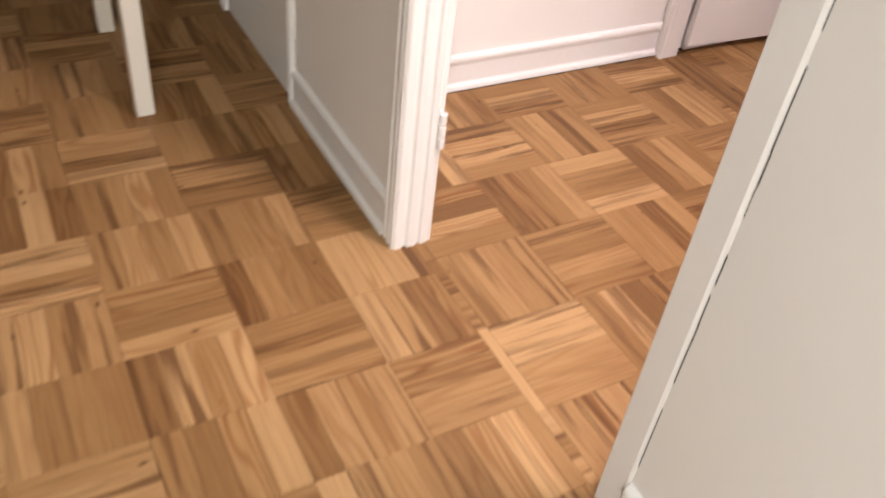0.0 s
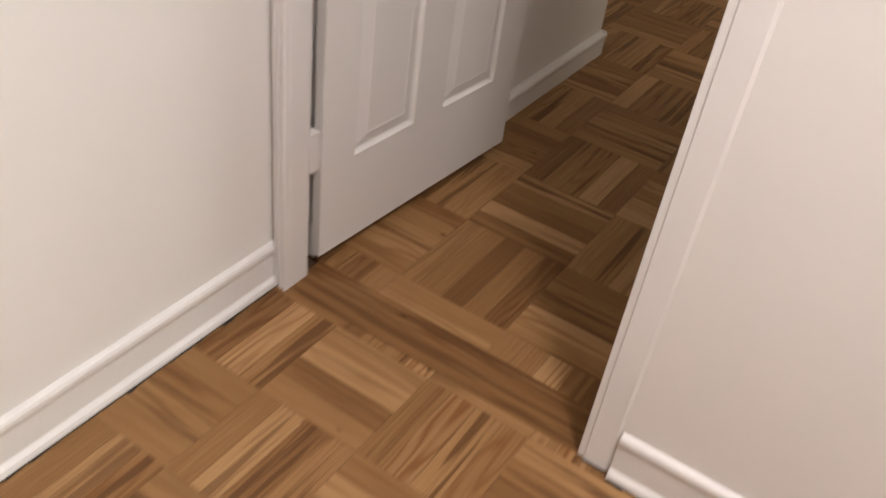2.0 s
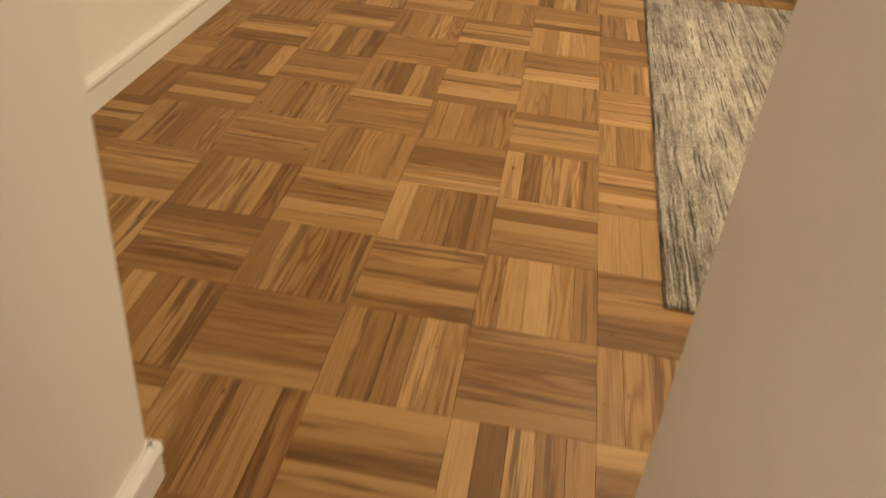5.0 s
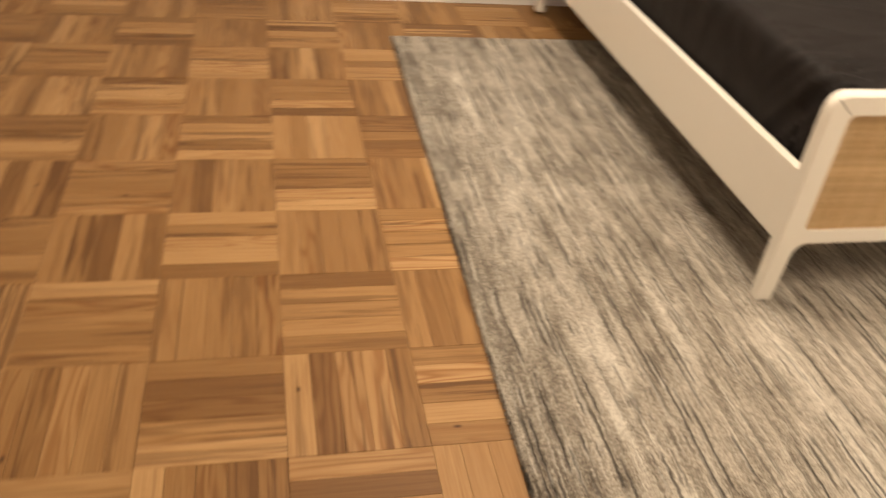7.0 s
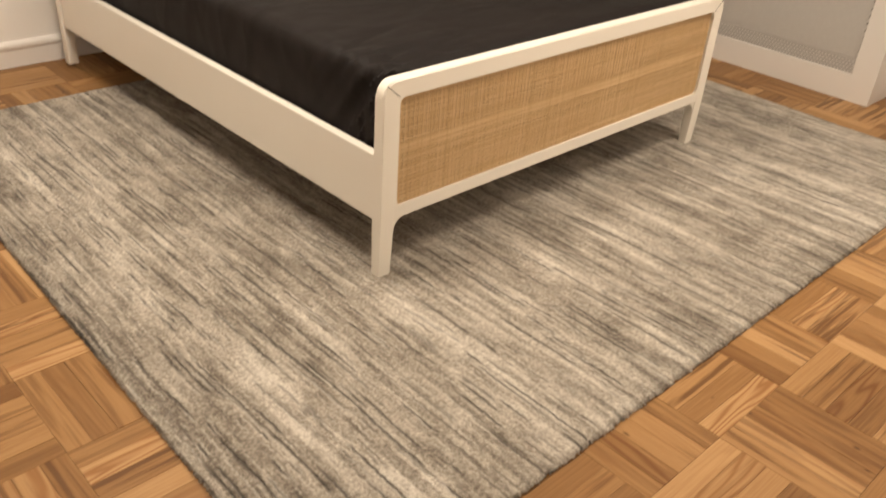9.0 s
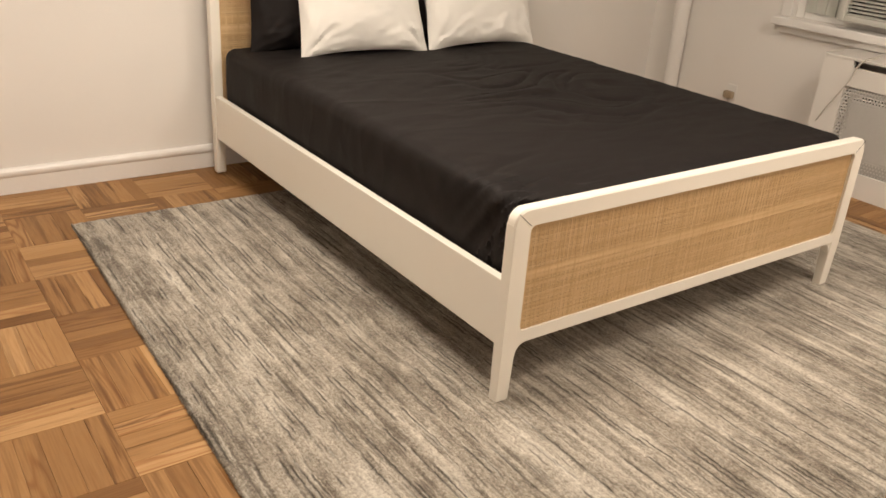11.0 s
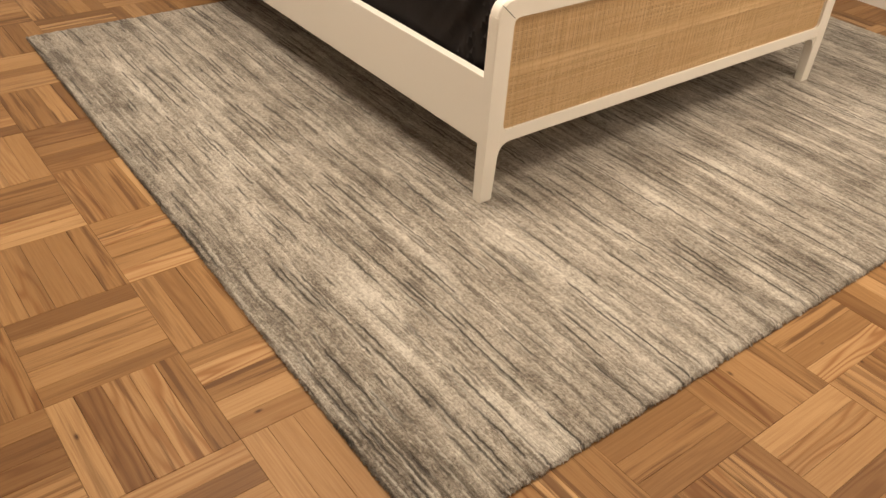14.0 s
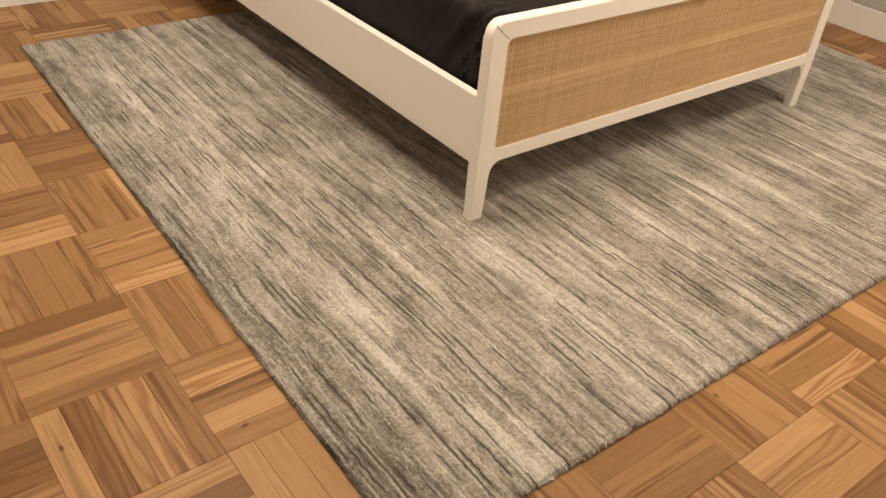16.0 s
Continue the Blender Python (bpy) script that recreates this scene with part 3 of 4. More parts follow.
# brackets that round the rail into the legs
for sx, x in ((1, BX0 + 0.0455), (-1, BX1 - 0.0455)):
    bm = bmesh.new()
    prof = [(0, 0.001), (0.040, 0.001)] + [(0.040 - 0.036 * math.sin(radians(a)), -0.036 * (1 - math.cos(radians(a)))) for a in range(0, 91, 15)] + [(0, -0.040)]
    lo = [bm.verts.new((x + sx * u, BYF + 0.004, FZ0 + v)) for u, v in prof]
    hi = [bm.verts.new((x + sx * u, BYF + 0.032, FZ0 + v)) for u, v in prof]
    for i in range(len(prof)):
        j = (i + 1) % len(prof)
        bm.faces.new((lo[i], lo[j], hi[j], hi[i]))
    bm.faces.new(lo), bm.faces.new(hi[::-1])
    part("corner_bracket", bm, BEDPAINT, foot)
for sx, x0, x1 in ((1, BX0, BX0 + 0.0475), (-1, BX1 - 0.0475, BX1)):
    bm = bmesh.new()
    leg(bm, x0 - 0.0004 * sx, x1 - 0.0004 * sx, 0.543, sx, BYF - 0.0004, BYF + 0.0364)
    part("leg", bm, BEDPAINT, bed)


def cane_panel(parent, x0, x1, z0, z1, y, pitch=0.0052):
    part("cane_backing", boxes(((x0 - 0.01, y + 0.004, z0 - 0.01), (x1 + 0.01, y + 0.009, z1 + 0.01))), CANEBACK, parent, "tan backing behind the cane")
    rng = random.Random(5)
    verts, faces = [], []

    def strip(a0, a1, b0, b1, d):
        k = len(verts)
        verts.extend([(a0, y + d, b0), (a1, y + d, b0), (a1, y + d, b1), (a0, y + d, b1), (a0, y + d + 0.0012, b0), (a1, y + d + 0.0012, b0), (a1, y + d + 0.0012, b1), (a0, y + d + 0.0012, b1)])
        faces.extend([(k, k + 1, k + 2, k + 3), (k + 1, k, k + 4, k + 5), (k + 2, k + 1, k + 5, k + 6), (k + 3, k + 2, k + 6, k + 7), (k, k + 3, k + 7, k + 4)])

    n = int((x1 - x0) / pitch)
    seam = x0 + 0.50 * (x1 - x0)
    for i in range(n):
        c = x0 + (i + 0.5) * pitch + rng.uniform(-0.0006, 0.0006)
        w = pitch * (0.46 if abs(c - seam) < 0.012 else rng.uniform(0.20, 0.36))
        strip(c - w, c + w, z0, z1, 0.0013 if i % 3 else -0.0004)
    n = int((z1 - z0) / pitch)
    for i in range(n):
        c = z0 + (i + 0.5) * pitch + rng.uniform(-0.0007, 0.0007)
        mid = abs((c - z0) / (z1 - z0) - 0.52) < 0.06
        w = pitch * (0.47 if mid else rng.uniform(0.20, 0.42))
        x = x0
        while x < x1:
            e = min(x1, x + rng.uniform(0.10, 0.55))
            v = w * rng.uniform(0.80, 1.10)
            strip(x, e, c - v, c + v, 0.0)
            x = e
    me = bpy.data.meshes.new("cane_weave")
    me.from_pydata(verts, [], faces)
    me.materials.append(CANE)
    ob = new("cane_weave", me)
    ob.parent, ob.matrix_parent_inverse = parent, (bed.matrix_basis @ parent.matrix_basis if parent is not bed else bed.matrix_basis).inverted()
    return tagged(ob, "honey-coloured woven cane", kind="stuff")


cane_panel(bed, BX0 + 0.050, BX1 - 0.050, PZ0, PZ1, BYF + 0.012)
for x0, x1 in ((BX0 + 0.008, BX0 + 0.034), (BX1 - 0.034, BX1 - 0.008)):
    part("side_rail", boxes(((x0, BYF + 0.0390, 0.180), (x1, 7.205, 0.374), 0.003)), BEDPAINT, bed, "flat cream side rail")
HB = 7.215
for sx, x0, x1 in ((1, BX0 + 0.004, BX0 + 0.049), (-1, BX1 - 0.049, BX1 - 0.004)):
    part("headboard_post", boxes(((x0, HB, 0.012), (x1, HB + 0.042, 1.06), 0.008)), BEDPAINT, bed)
part("headboard_rail", boxes(((BX0 + 0.049, HB, 1.005), (BX1 - 0.049, HB + 0.042, 1.06), 0.008)), BEDPAINT, bed)
part("headboard_rail", boxes(((BX0 + 0.049, HB, 0.26), (BX1 - 0.049, HB + 0.042, 0.32), 0.008)), BEDPAINT, bed)
cane_panel(bed, BX0 + 0.049, BX1 - 0.049, 0.32, 1.005, HB + 0.014, 0.009)
part("slat_base", boxes(((BX0 + 0.034, BYF + 0.04, 0.255), (BX1 - 0.034, HB - 0.01, 0.300))), plain("slat_wood", (0.45, 0.30, 0.16), 0.6), bed)


def soft_block(name, x0, x1, y0, y1, z0, z1, r, creases, seed, material):
    """A stuffed block: rounded edges, a slightly crowned top and cloth creases."""
    nx, ny, nz = 130, 180, 14
    bm = bmesh.new()
    cx, cy, cz = (x0 + x1) / 2, (y0 + y1) / 2, (z0 + z1) / 2
    hx, hy, hz = (x1 - x0) / 2, (y1 - y0) / 2, (z1 - z0) / 2
    bmesh.ops.create_cube(bm, size=2.0)
    def cut(axis, count):
        es = [e for e in bm.edges if abs((e.verts[0].co - e.verts[1].co)[axis]) > 1e-5 and all(abs((e.verts[0].co - e.verts[1].co)[k]) < 1e-5 for k in range(3) if k != axis)]
        bmesh.ops.subdivide_edges(bm, edges=es, cuts=count, use_grid_fill=True)
    cut(0, nx), cut(1, ny), cut(2, nz)
    for v in bm.verts:
        p = Vector((v.co.x * hx, v.co.y * hy, v.co.z * hz))
        q = Vector((max(-hx + r, min(hx - r, p.x)), max(-hy + r, min(hy - r, p.y)), max(-hz + r, min(hz - r, p.z))))
        d = p - q
        out = d.normalized() if d.length > 1e-6 else Vector((0, 0, 0))
        p = q + out * min(r, d.length)
        w = Vector((p.x + cx, p.y + cy, p.z + cz))
        k = noise.noise(Vector((w.x * 3.1 + seed, w.y * 4.4, w.z * 2))) * 0.5 + 0.5
        side = 1.0 - max(0.0, min(1.0, (p.z + hz) / (2 * hz)))
        near = max(0.0, 1 - ((w.x - x0) ** 2 + (w.y - y0) ** 2) ** 0.5 / 0.55)
        ridge = abs(noise.noise(Vector((w.x * 3 + w.y * 5 + seed, w.y * 3 - w.x * 11, w.z * 9)))) * 0.5 + abs(noise.noise(Vector((w.x * 1.3 - w.y * 2.2, w.y * 1.7 + w.x * 3.4, seed)))) * 0.5
        fold = abs(noise.noise(Vector((w.x * 2.0 + w.y * 1.2, w.y * 9.0 - w.x * 6.0, seed + w.z * 7))))
        here = math.exp(-((w.x - 0.80) ** 2 + (w.y - 6.12) ** 2) / 0.16)
        foot_end = math.exp(-((w.x - x0 - 0.12) ** 2 + (w.y - y0 - 0.06) ** 2) / 0.030)
        bend = noise.noise(Vector((w.x * 1.9, w.y * 2.3, seed)))
        tuck = noise.noise(Vector((w.x * 2.3 + w.y * 1.4 + 0.8 * bend, w.y * 8.5 - w.x * 2.5 + 2.2 * bend, seed + 4)))
        pucker = noise.noise(Vector((w.x * 4.0 + seed, w.y * 21.0 + w.z * 16.0, 1.5)))
        drawn = -here * 1.6 * max(0.0, 1 - abs(tuck) * 7.0) - foot_end * 2.0 * max(0.0, 1 - abs(pucker) * 4.0) + here * 1.3 * tuck
        amount = creases * (drawn + 0.28 * k * (1 - fold * 2.4) + side * 0.7 * noise.noise(Vector((w.x * 5, w.y * 5, w.z * 14 + seed))) - (0.35 + 1.9 * near) * max(0.0, 0.22 - ridge))
        v.co = w + (out if out.length else Vector((0, 0, 1 if p.z > 0 else -1))) * amount
    return mesh_of(bm, name, material, True)


mattress = tagged(new("mattress", soft_block("mattress", BX0 + 0.048, BX1 - 0.036, BYF + 0.050, HB - 0.012, 0.300, 0.585, 0.045, 0.012, 3.0, SHEET)),
                  "mattress in a creased charcoal-brown fitted sheet on the bed", "mattress")


def pillow(name, at, w, h, t, turn, lean, material, label, seed, group):
    """A plump cushion with pinched corners, standing on its lower edge and leaning back."""
    n = 52
    bm = bmesh.new()
    grid = {}
    for s in (1, -1):
        for i in range(n + 1):
            for j in range(n + 1):
                u, v = 2 * i / n - 1, 2 * j / n - 1
                if s < 0 and (i in (0, n) or j in (0, n)):
                    grid[s, i, j] = grid[1, i, j]
                    continue
                puff = (max(0.0, 1 - abs(u) ** 2.8) * max(0.0, 1 - abs(v) ** 2.8)) ** 0.58
                pinch = 1 - 0.060 * (1 - u * u) * abs(v) ** 3, 1 - 0.085 * (1 - v * v) * abs(u) ** 3
                k = noise.noise(Vector((u * 2.2 + seed, v * 2.6, s * 3.0))) * 0.16
                rim = max(abs(u), abs(v)) ** 3
                wr = noise.noise(Vector((u * 7 + seed, v * 3.0 + u * 4, s))) * 0.16 * rim
                # gathers that run in from the corners and up from the lower seam
                ray = math.atan2(v + 1.0, 1.0 - abs(u))
                gather = noise.noise(Vector((ray * 7.0 + seed, (u * u + v * v) * 1.2, 0.5 + s))) * 0.26 * (abs(u) * abs(v)) ** 1.2
                low = noise.noise(Vector((u * 5.5 + seed, v * 11.0, 3.0 + s))) * 0.15 * max(0.0, -v) ** 1.3 * (1 - abs(v) ** 8)
                puff_all = puff + (k + wr + gather + low) * min(1, puff * 2)
                grid[s, i, j] = bm.verts.new((u * w / 2 * pinch[1], -s * t / 2 * puff_all, (1 + v * pinch[0]) * h / 2 - 0.012 * abs(u) ** 6 * (v < 0)))
    for s in (1, -1):
        for i in range(n):
            for j in range(n):
                q = [grid[s, i, j], grid[s, i + 1, j], grid[s, i + 1, j + 1], grid[s, i, j + 1]]
                if len(set(q)) == 4:
                    bm.faces.new(q)
    ob = tagged(new(name, mesh_of(bm, name, material, True)), label, "pillow", group)
    ob.matrix_world = pose(*at, -lean, 0, turn)
    return ob


pillow("pillow", (0.395, 6.905, 0.583), 0.63, 0.62, 0.17, -3, 20, WHITECLOTH, "plump white pillow leaning upright on the bed", 1.0, "white pillows on the bed")
pillow("pillow", (1.045, 6.905, 0.583), 0.66, 0.62, 0.17, 2, 20, WHITECLOTH, "plump white pillow leaning upright on the bed", 5.0, "white pillows on the bed")
pillow("dark_pillow", (0.235, 7.075, 0.578), 0.64, 0.52, 0.15, 0, 10, SHEET, "charcoal pillow standing behind the white pillows", 9.0, "dark pillows on the bed")
pillow("dark_pillow", (0.930, 7.075, 0.578), 0.64, 0.52, 0.15, 0, 10, SHEET, "charcoal pillow standing behind the white pillows", 13.0, "dark pillows on the bed")


# ---- rug ----
def rug():
    rng = random.Random(11)
    c = [(-0.957, 4.352), (2.115, 4.340), (2.130, 6.905), (-0.905, 6.905)]
    nx, ny = 300, 250
    verts, faces = [], []
    for j in range(ny + 1):
        for i in range(nx + 1):
            u, v = i / nx, j / ny
            x = (c[0][0] * (1 - u) + c[1][0] * u) * (1 - v) + (c[3][0] * (1 - u) + c[2][0] * u) * v
            y = (c[0][1] * (1 - u) + c[1][1] * u) * (1 - v) + (c[3][1] * (1 - u) + c[2][1] * u) * v
            edge = min(i, nx - i, j, ny - j)
            jit = 0.0035 if edge == 0 else 0.0015
            if j in (0, ny):
                y += rng.uniform(-0.006, 0.005) + 0.005 * noise.noise(Vector((x * 9, 0, j))) + 0.006 * noise.noise(Vector((x * 38, 3, j)))
            x += rng.uniform(-jit, jit) + 0.005 * noise.noise(Vector((y * 5, i * 0.01, 2)))
            y += rng.uniform(-jit, jit)
            z = 0.0122 + 0.0020 * noise.noise(Vector((x * 60, y * 9, 0))) + rng.uniform(-0.0010, 0.0010)
            if edge == 0:
                z = 0.0050
            elif edge == 1:
                z -= 0.0016
            verts.append((x, y, z))
    for j in range(ny):
        for i in range(nx):
            a = j * (nx + 1) + i
            faces.append((a, a + 1, a + nx + 2, a + nx + 1))
    me = bpy.data.meshes.new("rug")
    me.from_pydata(verts, [], faces)
    me.polygons.foreach_set("use_smooth", [True] * len(me.polygons))
    me.materials.append(WOOL)
    ob = tagged(new("rug", me), "grey-beige hand-loomed wool rug with streaky stripes on the parquet", "rug")
    # loose tufts along the visible edges
    verts, faces = [], []
    def tuft(x, y, dx, dy, size):
        k = len(verts)
        px, py = -dy, dx
        w = size * 0.35
        tipz = rng.uniform(0.001, 0.007)
        verts.extend([(x - px * w, y - py * w, 0.011), (x + px * w, y + py * w, 0.011), (x + dx * size + px * w * 0.4 * rng.uniform(-2, 2), y + dy * size, tipz), (x, y, 0.002)])
        faces.extend([(k, k + 1, k + 2), (k + 1, k + 3, k + 2), (k + 3, k, k + 2)])
    for _ in range(2600):
        u = rng.random()
        tuft(c[0][0] * (1 - u) + c[1][0] * u, 4.352 - 0.012 * u + rng.uniform(0, 0.004), rng.uniform(-0.4, 0.4), -1, rng.uniform(0.003, 0.009))
        tuft(c[0][0] * (1 - u) + c[3][0] * u + rng.uniform(0, 0.004), c[0][1] * (1 - u) + c[3][1] * u, -1, rng.uniform(-0.4, 0.4), rng.uniform(0.002, 0.006))
    me = bpy.data.meshes.new("edge_tuft")
    me.from_pydata(verts, [], faces)
    me.materials.append(WOOL)
    tufts = tagged(new("edge_tuft", me), "loose wool tufts along the rug's edge", kind="stuff")
    tufts.parent = ob


rug()


# ---- radiator cover, window and what stands there ----
CX, CY0, CY1, CZ = 2.467, 4.875, 5.985, 0.655
cover = empty("radiator_cover", (CX, (CY0 + CY1) / 2, 0), "white painted radiator cover with a pierced metal grille", "radiator cover")
GY0, GY1, GZ0, GZ1 = 4.985, 5.850, 0.120, 0.520
for y0, y1 in ((CY0, GY0), (GY1, CY1)):
    part("front_stile", boxes(((CX, y0, 0), (CX + 0.018, y1, 0.61))), COVERPAINT, cover)
for z0, z1 in ((0, GZ0), (GZ1, 0.61)):
    part("front_rail", boxes(((CX, GY0, z0), (CX + 0.018, GY1, z1))), COVERPAINT, cover)
for y0, y1 in ((CY0, 4.972), (5.346, 5.484), (5.832, CY1)):
    part("slot_block", boxes(((CX, y0, 0.61), (CX + 0.018, y1, 0.642))), COVERPAINT, cover)
part("side_panel", boxes(((CX + 0.018, CY0, 0), (XE - 0.001, CY0 + 0.018, 0.642))), COVERPAINT, cover)
part("side_panel", boxes(((CX + 0.018, CY1 - 0.018, 0), (XE - 0.001, CY1, 0.642))), COVERPAINT, cover)
part("top", boxes(((CX - 0.004, CY0 - 0.004, 0.642), (XE - 0.001, CY1 + 0.004, CZ), 0.003)), COVERPAINT, cover, "white top shelf")
part("radiator", boxes(((CX + 0.05, GY0 + 0.02, 0.17), (CX + 0.19, GY1 - 0.02, 0.455), 0.02)), MESH, cover, "pale radiator seen through the grille")


def pierced_sheet():
    """A metal sheet with staggered rows of small openings."""
    verts, faces = [], []
    p = 0.0160
    x = CX + 0.010
    ny, nz = int((GY1 - GY0) / p), int((GZ1 - GZ0) / p)
    for j in range(nz):
        for i in range(-(j % 2), ny):
            cy, cz = GY0 + (i + 0.5 + 0.5 * (j % 2)) * (GY1 - GY0) / ny, GZ0 + (j + 0.5) * (GZ1 - GZ0) / nz
            k = len(verts)
            a, b = (GY1 - GY0) / ny / 2, (GZ1 - GZ0) / nz / 2
            r = 0.0052
            verts.extend([(x, cy + s * a, cz + t * b) for s, t in ((-1, -1), (1, -1), (1, 1), (-1, 1))])
            verts.extend([(x, cy + r * math.cos(radians(d)), cz + r * math.sin(radians(d))) for d in (225, 270, 315, 0, 45, 90, 135, 180)])
            faces.extend([(k, k + 1, k + 6, k + 5, k + 4), (k + 1, k + 2, k + 8, k + 7, k + 6), (k + 2, k + 3, k + 10, k + 9, k + 8), (k + 3, k, k + 4, k + 11, k + 10)])
    me = bpy.data.meshes.new("grille")
    me.from_pydata(verts, [], faces)
    me.materials.append(MESH)
    ob = tagged(new("grille", me), "pierced metal grille", kind="stuff")
    ob.parent, ob.matrix_parent_inverse = cover, cover.matrix_basis.inverted()


pierced_sheet()

window = empty("window_1", (XE, (WY0 + WY1) / 2, WZ0), "white painted sash window above the radiator cover", "window", kind="structure")
part("window_sill", boxes(((XE - 0.075, WY0 - 0.08, WZ0 - 0.045), (XE + 0.06, WY1 + 0.075, WZ0 - 0.002), 0.006), ((XE - 0.030, WY0 - 0.06, WZ0 - 0.085), (XE - 0.001, WY1 + 0.055, WZ0 - 0.046), 0.004)), TRIM, window, "deep white sill with an apron")
part("window_frame", boxes(((XE + 0.03, WY1 - 0.05, WZ0), (XE + 0.12, WY1 - 0.001, WZ1), 0.004), ((XE + 0.03, WY0 + 0.001, WZ0), (XE + 0.12, WY0 + 0.05, WZ1), 0.004), ((XE + 0.03, WY0 + 0.05, WZ1 - 0.06), (XE + 0.12, WY1 - 0.05, WZ1), 0.004), ((XE + 0.03, WY0 + 0.05, WZ0), (XE + 0.12, WY1 - 0.05, WZ0 + 0.035), 0.004)), TRIM, window)
part("casing", boxes(((XE - 0.018, WY1, WZ0), (XE - 0.001, WY1 + 0.06, WZ1 + 0.06), 0.004)), TRIM, window)
part("casing", boxes(((XE - 0.018, WY0 - 0.06, WZ0), (XE - 0.001, WY0, WZ1 + 0.06), 0.004)), TRIM, window)
part("pane", boxes(((XE + 0.07, WY0 + 0.05, WZ0 + 0.035), (XE + 0.075, WY1 - 0.05, WZ1 - 0.06))), GLASS, window).visible_shadow = False

ac = empty("air_conditioner", (XE, 5.6, WZ0), "aged beige window air conditioner with a louvred front", "air conditioner")
AY0, AY1, AZ0, AZ1 = 5.52, 6.10, WZ0 + 0.036, 1.16
ACSHELL = plain("grey_white_plastic", (0.60, 0.60, 0.555), 0.45, 0.0, 0.08, 20)
part("body", boxes(((XE - 0.02, AY0, AZ0), (XE + 0.065, AY1, AZ1), 0.012)), ACSHELL, ac)
part("front_frame", boxes(((XE - 0.075, AY1 - 0.035, AZ0), (XE - 0.02, AY1, AZ1), 0.008), ((XE - 0.075, AY0, AZ0), (XE - 0.02, AY0 + 0.035, AZ1), 0.008), ((XE - 0.075, AY0 + 0.035, AZ1 - 0.04), (XE - 0.02, AY1 - 0.035, AZ1), 0.008), ((XE - 0.075, AY0 + 0.035, AZ0), (XE - 0.02, AY1 - 0.035, AZ0 + 0.03), 0.008)), ACSHELL, ac)
# added black plate: paints the shade between the louvres
part("louvre_shade_plate", boxes(((XE - 0.024, AY0 + 0.030, AZ0 + 0.025), (XE - 0.0205, AY1 - 0.030, AZ1 - 0.035))), BLACK, ac, "black plate standing in for the shade behind the louvres")
for k in range(17):
    z = AZ0 + 0.036 + k * 0.0182
    bm = bmesh.new()
    box(bm, (-0.0080, AY0 + 0.035, -0.0030), (0.0080, AY1 - 0.035, 0.0030))
    bmesh.ops.transform(bm, verts=bm.verts, matrix=pose(XE - 0.05, 0, z, 0, -14, 0))
    part("louvre", bm, ACSHELL, ac)

PLEAT = plain("pleated_panel", (0.58, 0.59, 0.54), 0.6)
for k in range(8):
    y = AY1 + 0.002 + k * 0.030
    part("pleat", boxes(((XE + 0.010 + 0.008 * (k % 2), y, AZ0), (XE + 0.026 + 0.008 * (k % 2), y + 0.030, AZ1 - 0.02))), PLEAT, ac, "grey-green pleat of the filler panel")

pipe = empty("riser_pipe", (XE - 0.055, 7.10, 0), "white painted heating riser in the corner", "pipe")
bm = bmesh.new()
rod(bm, (XE - 0.055, 7.10, 0), (XE - 0.055, 7.10, H), 0.045, None, 24)
part("tube", bm, TRIM, pipe, "", True)

outlet = empty("wall_outlet", (XE, 6.68, 0.25), "painted wall outlet with a tan plug in it", "outlet")
part("plate", boxes(((XE - 0.006, 6.645, 0.195), (XE - 0.001, 6.715, 0.310), 0.003)), TRIM, outlet, "white painted plate")
part("plug", boxes(((XE - 0.040, 6.650, 0.230), (XE - 0.006, 6.712, 0.272), 0.010, 3)), plain("tan_plug", (0.36, 0.29, 0.20), 0.5), outlet, "tan plug")


def cord(points, r, label):
    cu = bpy.data.curves.new("cord", "CURVE")
    cu.dimensions, cu.bevel_depth, cu.bevel_resolution, cu.resolution_u = "3D", r, 3, 10
    s = cu.splines.new("BEZIER")
    s.bezier_points.add(len(points) - 1)
    for b, p in zip(s.bezier_points, points):
        b.co, b.handle_left_type, b.handle_right_type = p, "AUTO", "AUTO"
    cu.materials.append(CORD)
    return tagged(new("power_cord", cu), label, "cord")


cord([(2.70, 5.66, 0.800), (2.675, 5.71, 0.752), (2.52, 5.76, 0.668), (2.455, 5.78, 0.652), (2.445, 5.82, 0.55), (2.455, 5.92, 0.37), (2.50, 6.00, 0.24), (2.58, 6.15, 0.06), (2.66, 6.40, 0.02), (2.72, 6.66, 0.12), (2.735, 6.68, 0.235)], 0.0038,
     "grey power cord hanging from the air conditioner over the radiator cover")

bm = bmesh.new()
rod(bm, (2.520, 5.410, CZ), (2.520, 5.410, CZ + 0.078), 0.033, None, 28)
cup = thing("black_canister", bm, BLACK, "small black canister on the radiator cover", "canister", smooth=True)
bm = bmesh.new()
rod(bm, (2.520, 5.410, CZ + 0.078), (2.520, 5.410, CZ + 0.088), 0.034, 0.031, 28)
part("lid", bm, BLACK, cup)
bm = bmesh.new()
rod(bm, (2.530, 5.325, CZ), (2.530, 5.325, CZ + 0.036), 0.034, None, 28)
jar = thing("small_jar", bm, GREYPLASTIC, "small grey jar with a pale top on the radiator cover", "jar", smooth=True)
bm = bmesh.new()
rod(bm, (2.530, 5.325, CZ + 0.036), (2.530, 5.325, CZ + 0.064), 0.033, 0.030, 28)
part("top", bm, PLASTIC, jar, "pale top")

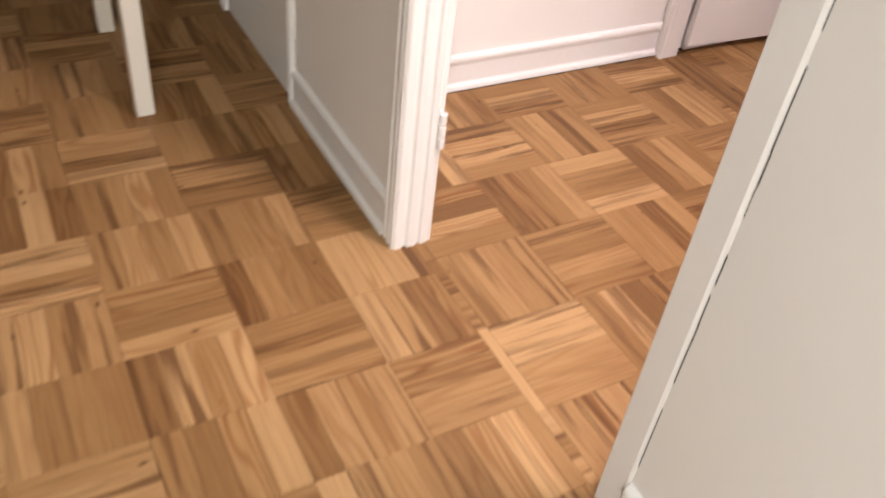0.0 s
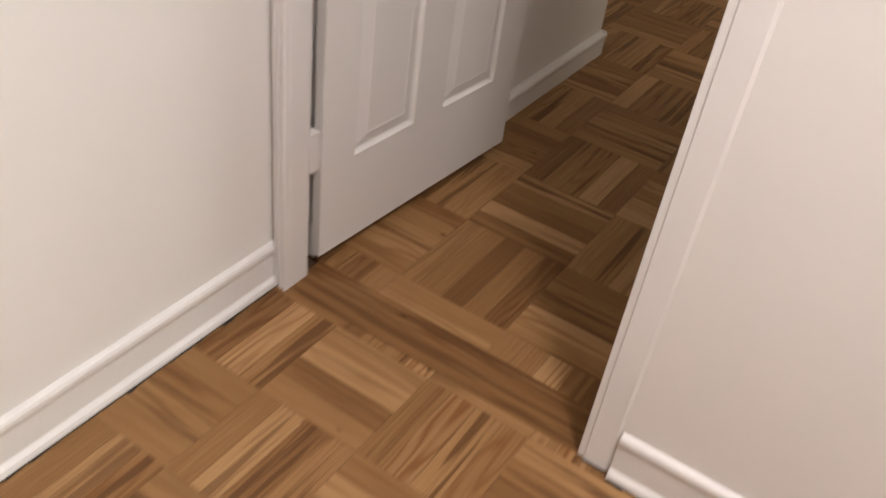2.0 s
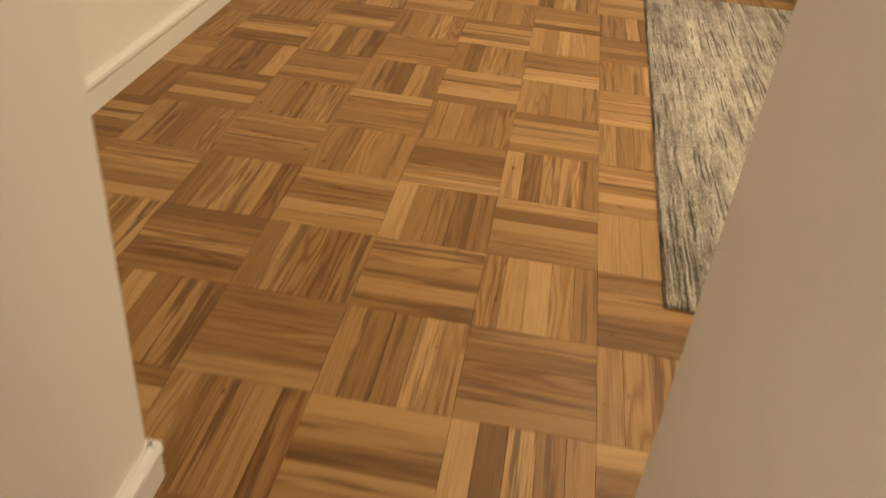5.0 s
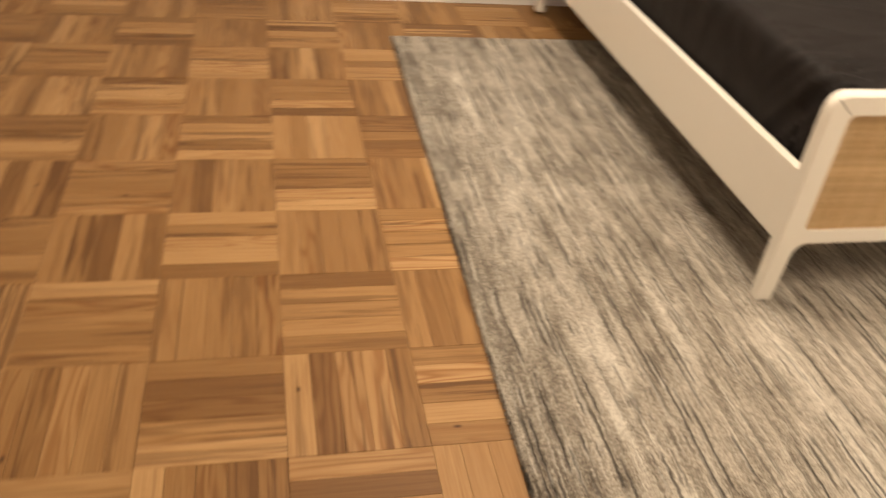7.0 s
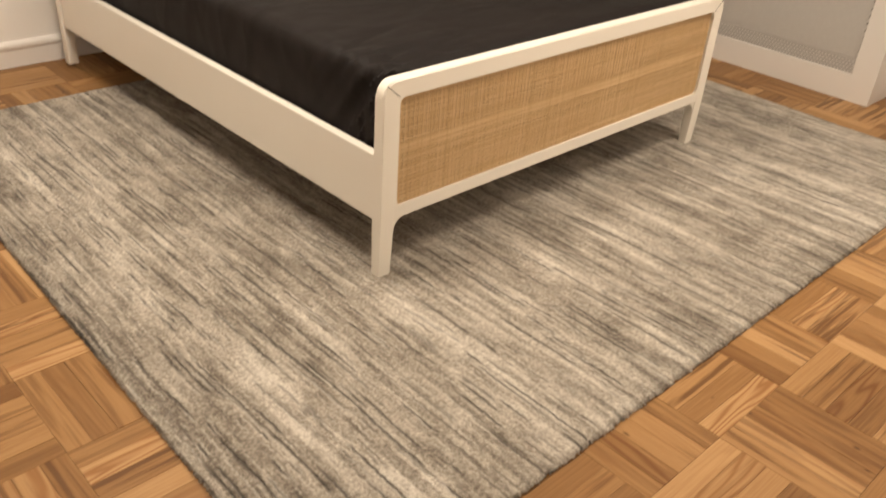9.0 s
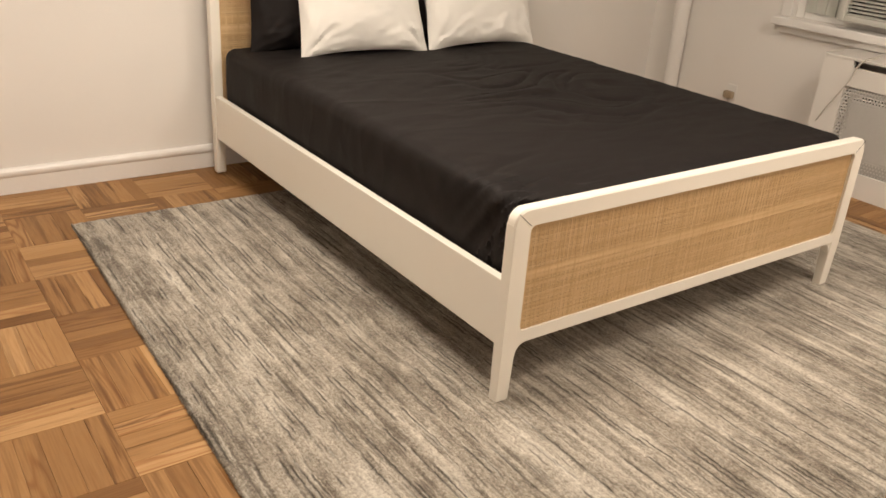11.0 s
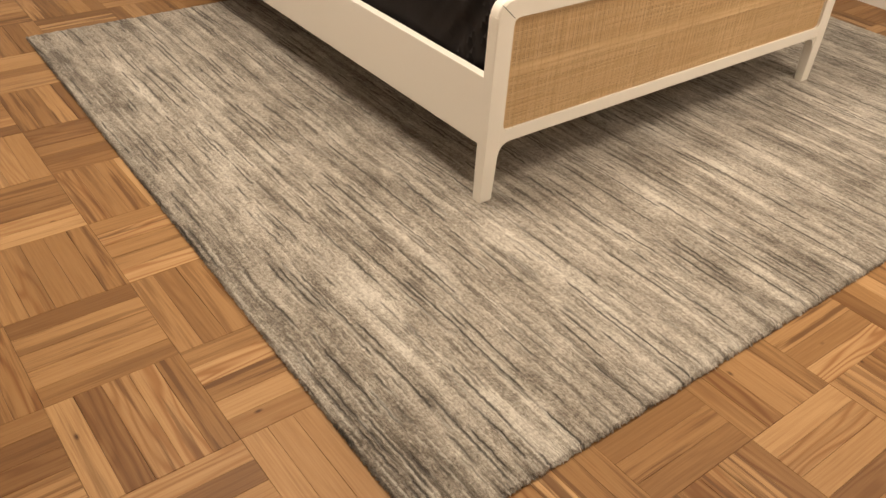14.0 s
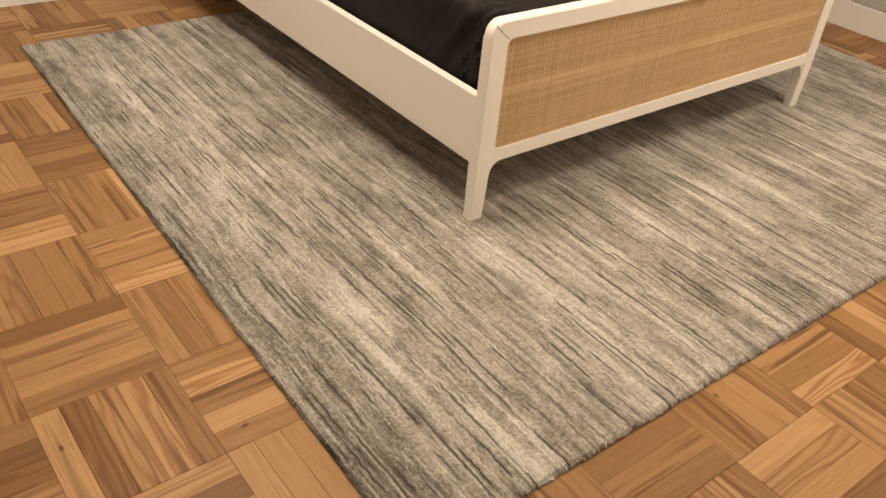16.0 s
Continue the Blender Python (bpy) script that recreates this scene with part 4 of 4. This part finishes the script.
# ---- table in the front room ----
table = empty("side_table", (-2.28, 0.05, 0), "small white painted side table with square legs", "table")
for x in (-2.052, -2.555):
    for y in (0.292, -0.21):
        part("leg", boxes(((x, y, 0), (x + 0.046, y + 0.046, 0.69), 0.003)), TABLEPAINT, table)
part("tabletop", boxes(((-2.59, -0.245, 0.69), (-1.97, 0.372, 0.715), 0.004)), TABLEPAINT, table)

# ---- parquet ----
GAP, TH = 0.0005, 0.008


def strip_mesh(length, width, along_y, name):
    """One oak strip with eased edges; u runs along the grain."""
    a, b = (length - GAP) / 2, (width - GAP) / 2
    e = 0.0005
    v = [(-a, -b, -TH), (a, -b, -TH), (a, b, -TH), (-a, b, -TH), (-a, -b, -e), (a, -b, -e), (a, b, -e), (-a, b, -e),
         (-a + e, -b + e, 0), (a - e, -b + e, 0), (a - e, b - e, 0), (-a + e, b - e, 0)]
    f = [(0, 1, 5, 4), (1, 2, 6, 5), (2, 3, 7, 6), (3, 0, 4, 7), (4, 5, 9, 8), (5, 6, 10, 9), (6, 7, 11, 10), (7, 4, 8, 11), (8, 9, 10, 11)]
    return v, f


def shared_strip(length, width, name):
    v, f = strip_mesh(length, width, False, name)
    me = bpy.data.meshes.new(name)
    me.from_pydata(v, [], f)
    uv = me.uv_layers.new(name="UVMap")
    for loop in me.loops:
        c = me.vertices[loop.vertex_index].co
        uv.data[loop.index].uv = (c.x, c.y)
    me.materials.append(OAK)
    return me


def parquet(name, label, x0, x1, y0, y1, ox, oy, PX, PY, count_in, turned, near, skip, limit=300):
    """A field of finger parquet over the rectangle; blocks start at (ox, oy). near: the stretch whose strips are single parts."""
    rng = random.Random(name)
    STRIP_X, STRIP_Y = shared_strip(PX, PY / count_in, "strip"), shared_strip(PY, PX / count_in, "strip")
    floor = thing(name, boxes(((x0, y0, -0.06), (x1, y1, -TH + 0.0005))), JOINT, label, "floor", kind="structure")
    verts, faces, uvs = [], [], []
    count = 0
    for i in range(math.floor((x0 - ox) / PX), math.ceil((x1 - ox) / PX)):
        for j in range(math.floor((y0 - oy) / PY), math.ceil((y1 - oy) / PY)):
            bx, by = ox + i * PX, oy + j * PY
            along_y = turned(i, j)
            for k in range(count_in):
                if along_y:
                    cx, cy, length, width = bx + (k + 0.5) * PX / count_in, by + PY / 2, PY, PX / count_in
                else:
                    cx, cy, length, width = bx + PX / 2, by + (k + 0.5) * PY / count_in, PX, PY / count_in
                hx, hy = (width / 2, length / 2) if along_y else (length / 2, width / 2)
                lx, hx2, ly, hy2 = max(cx - hx, x0), min(cx + hx, x1), max(cy - hy, y0), min(cy + hy, y1)
                if hx2 - lx < 0.006 or hy2 - ly < 0.006 or any(a < lx and hx2 < b and c < ly and hy2 < d for a, b, c, d in skip):
                    continue
                whole = abs((hx2 - lx) - 2 * hx) < 1e-6 and abs((hy2 - ly) - 2 * hy) < 1e-6
                turn = (90 if along_y else 0) + (180 if rng.random() < 0.5 else 0) + rng.uniform(-0.12, 0.12)
                dz, tip = rng.uniform(-0.0005, 0.0003), rng.uniform(-0.10, 0.10)
                inside = any(a < cx < b and c < cy < d for a, b, c, d in near)
                if whole and inside and count < limit:
                    ob = new("strip", STRIP_Y if along_y else STRIP_X)
                    ob.parent = floor
                    ob.matrix_basis = pose(cx, cy, dz, tip, 0, turn)
                    count += 1
                else:
                    l2, w2 = (hy2 - ly, hx2 - lx) if along_y else (hx2 - lx, hy2 - ly)
                    v, f = strip_mesh(l2, w2, along_y, "")
                    m = pose((lx + hx2) / 2, (ly + hy2) / 2, dz, 0, 0, 90 if along_y else 0)
                    base, du, dv = len(verts), rng.uniform(0, 40), rng.uniform(0, 40)
                    verts.extend([tuple(m @ Vector(p)) for p in v])
                    for face in f:
                        faces.append(tuple(base + q for q in face))
                        uvs.extend([(v[q][0] + du, v[q][1] + dv) for q in face])
    me = bpy.data.meshes.new("strip_field")
    me.from_pydata(verts, [], faces)
    uv = me.uv_layers.new(name="UVMap")
    uv.data.foreach_set("uv", [c for p in uvs for c in p])
    me.materials.append(OAKREST)
    field = tagged(new("strip_field", me), "oak strips of the outlying parquet", kind="stuff")
    field.parent = floor
    return floor


parquet("floor_front_room", "honey oak finger parquet in the dim front room", -6.0, 2.0, -4.2, 0.745, -0.974, 0.539, 0.197, 0.2290, 4, lambda i, j: (i - j) % 3 == 0, [(-2.6, 0.2, -0.5, 0.745)], [])
parquet("floor_hall", "honey oak finger parquet in the hall", XL, 0.95, 0.745, 1.945, -1.447, 1.229, 0.2325, 0.2300, 4, lambda i, j: (i + j) % 2 == 0, [(XL, -0.2, 0.745, 1.945)], [])
parquet("floor_bedroom", "honey oak finger parquet of corridor and bedroom", XW, XE, 2.060, YF, -1.117, 3.012, 0.281, 0.2895, 5, lambda i, j: (i + j) % 2 == 1, [(-1.9, -0.88, 2.06, 6.2), (-0.9, 1.0, 3.7, 4.40)],
        [(-0.85, 2.05, 4.42, 6.85)])
# threshold boards in the bedroom doorway
threshold = thing("threshold", boxes(((XL, 1.945, -0.06), (-1.0, 2.060, -0.0075))), JOINT, "oak threshold boards in the bedroom doorway", "threshold", kind="structure")
for y0, y1 in ((1.945, 2.018), (2.018, 2.060)):
    v, f = strip_mesh(0.74, y1 - y0, False, "")
    me = bpy.data.meshes.new("threshold_board")
    me.from_pydata([(a - 1.475, b + (y0 + y1) / 2, c + 0.001) for a, b, c in v], [], f)
    uv = me.uv_layers.new(name="UVMap")
    for loop in me.loops:
        c = me.vertices[loop.vertex_index].co
        uv.data[loop.index].uv = (c.x, c.y)
    me.materials.append(OAK)
    new("threshold_board", me).parent = threshold
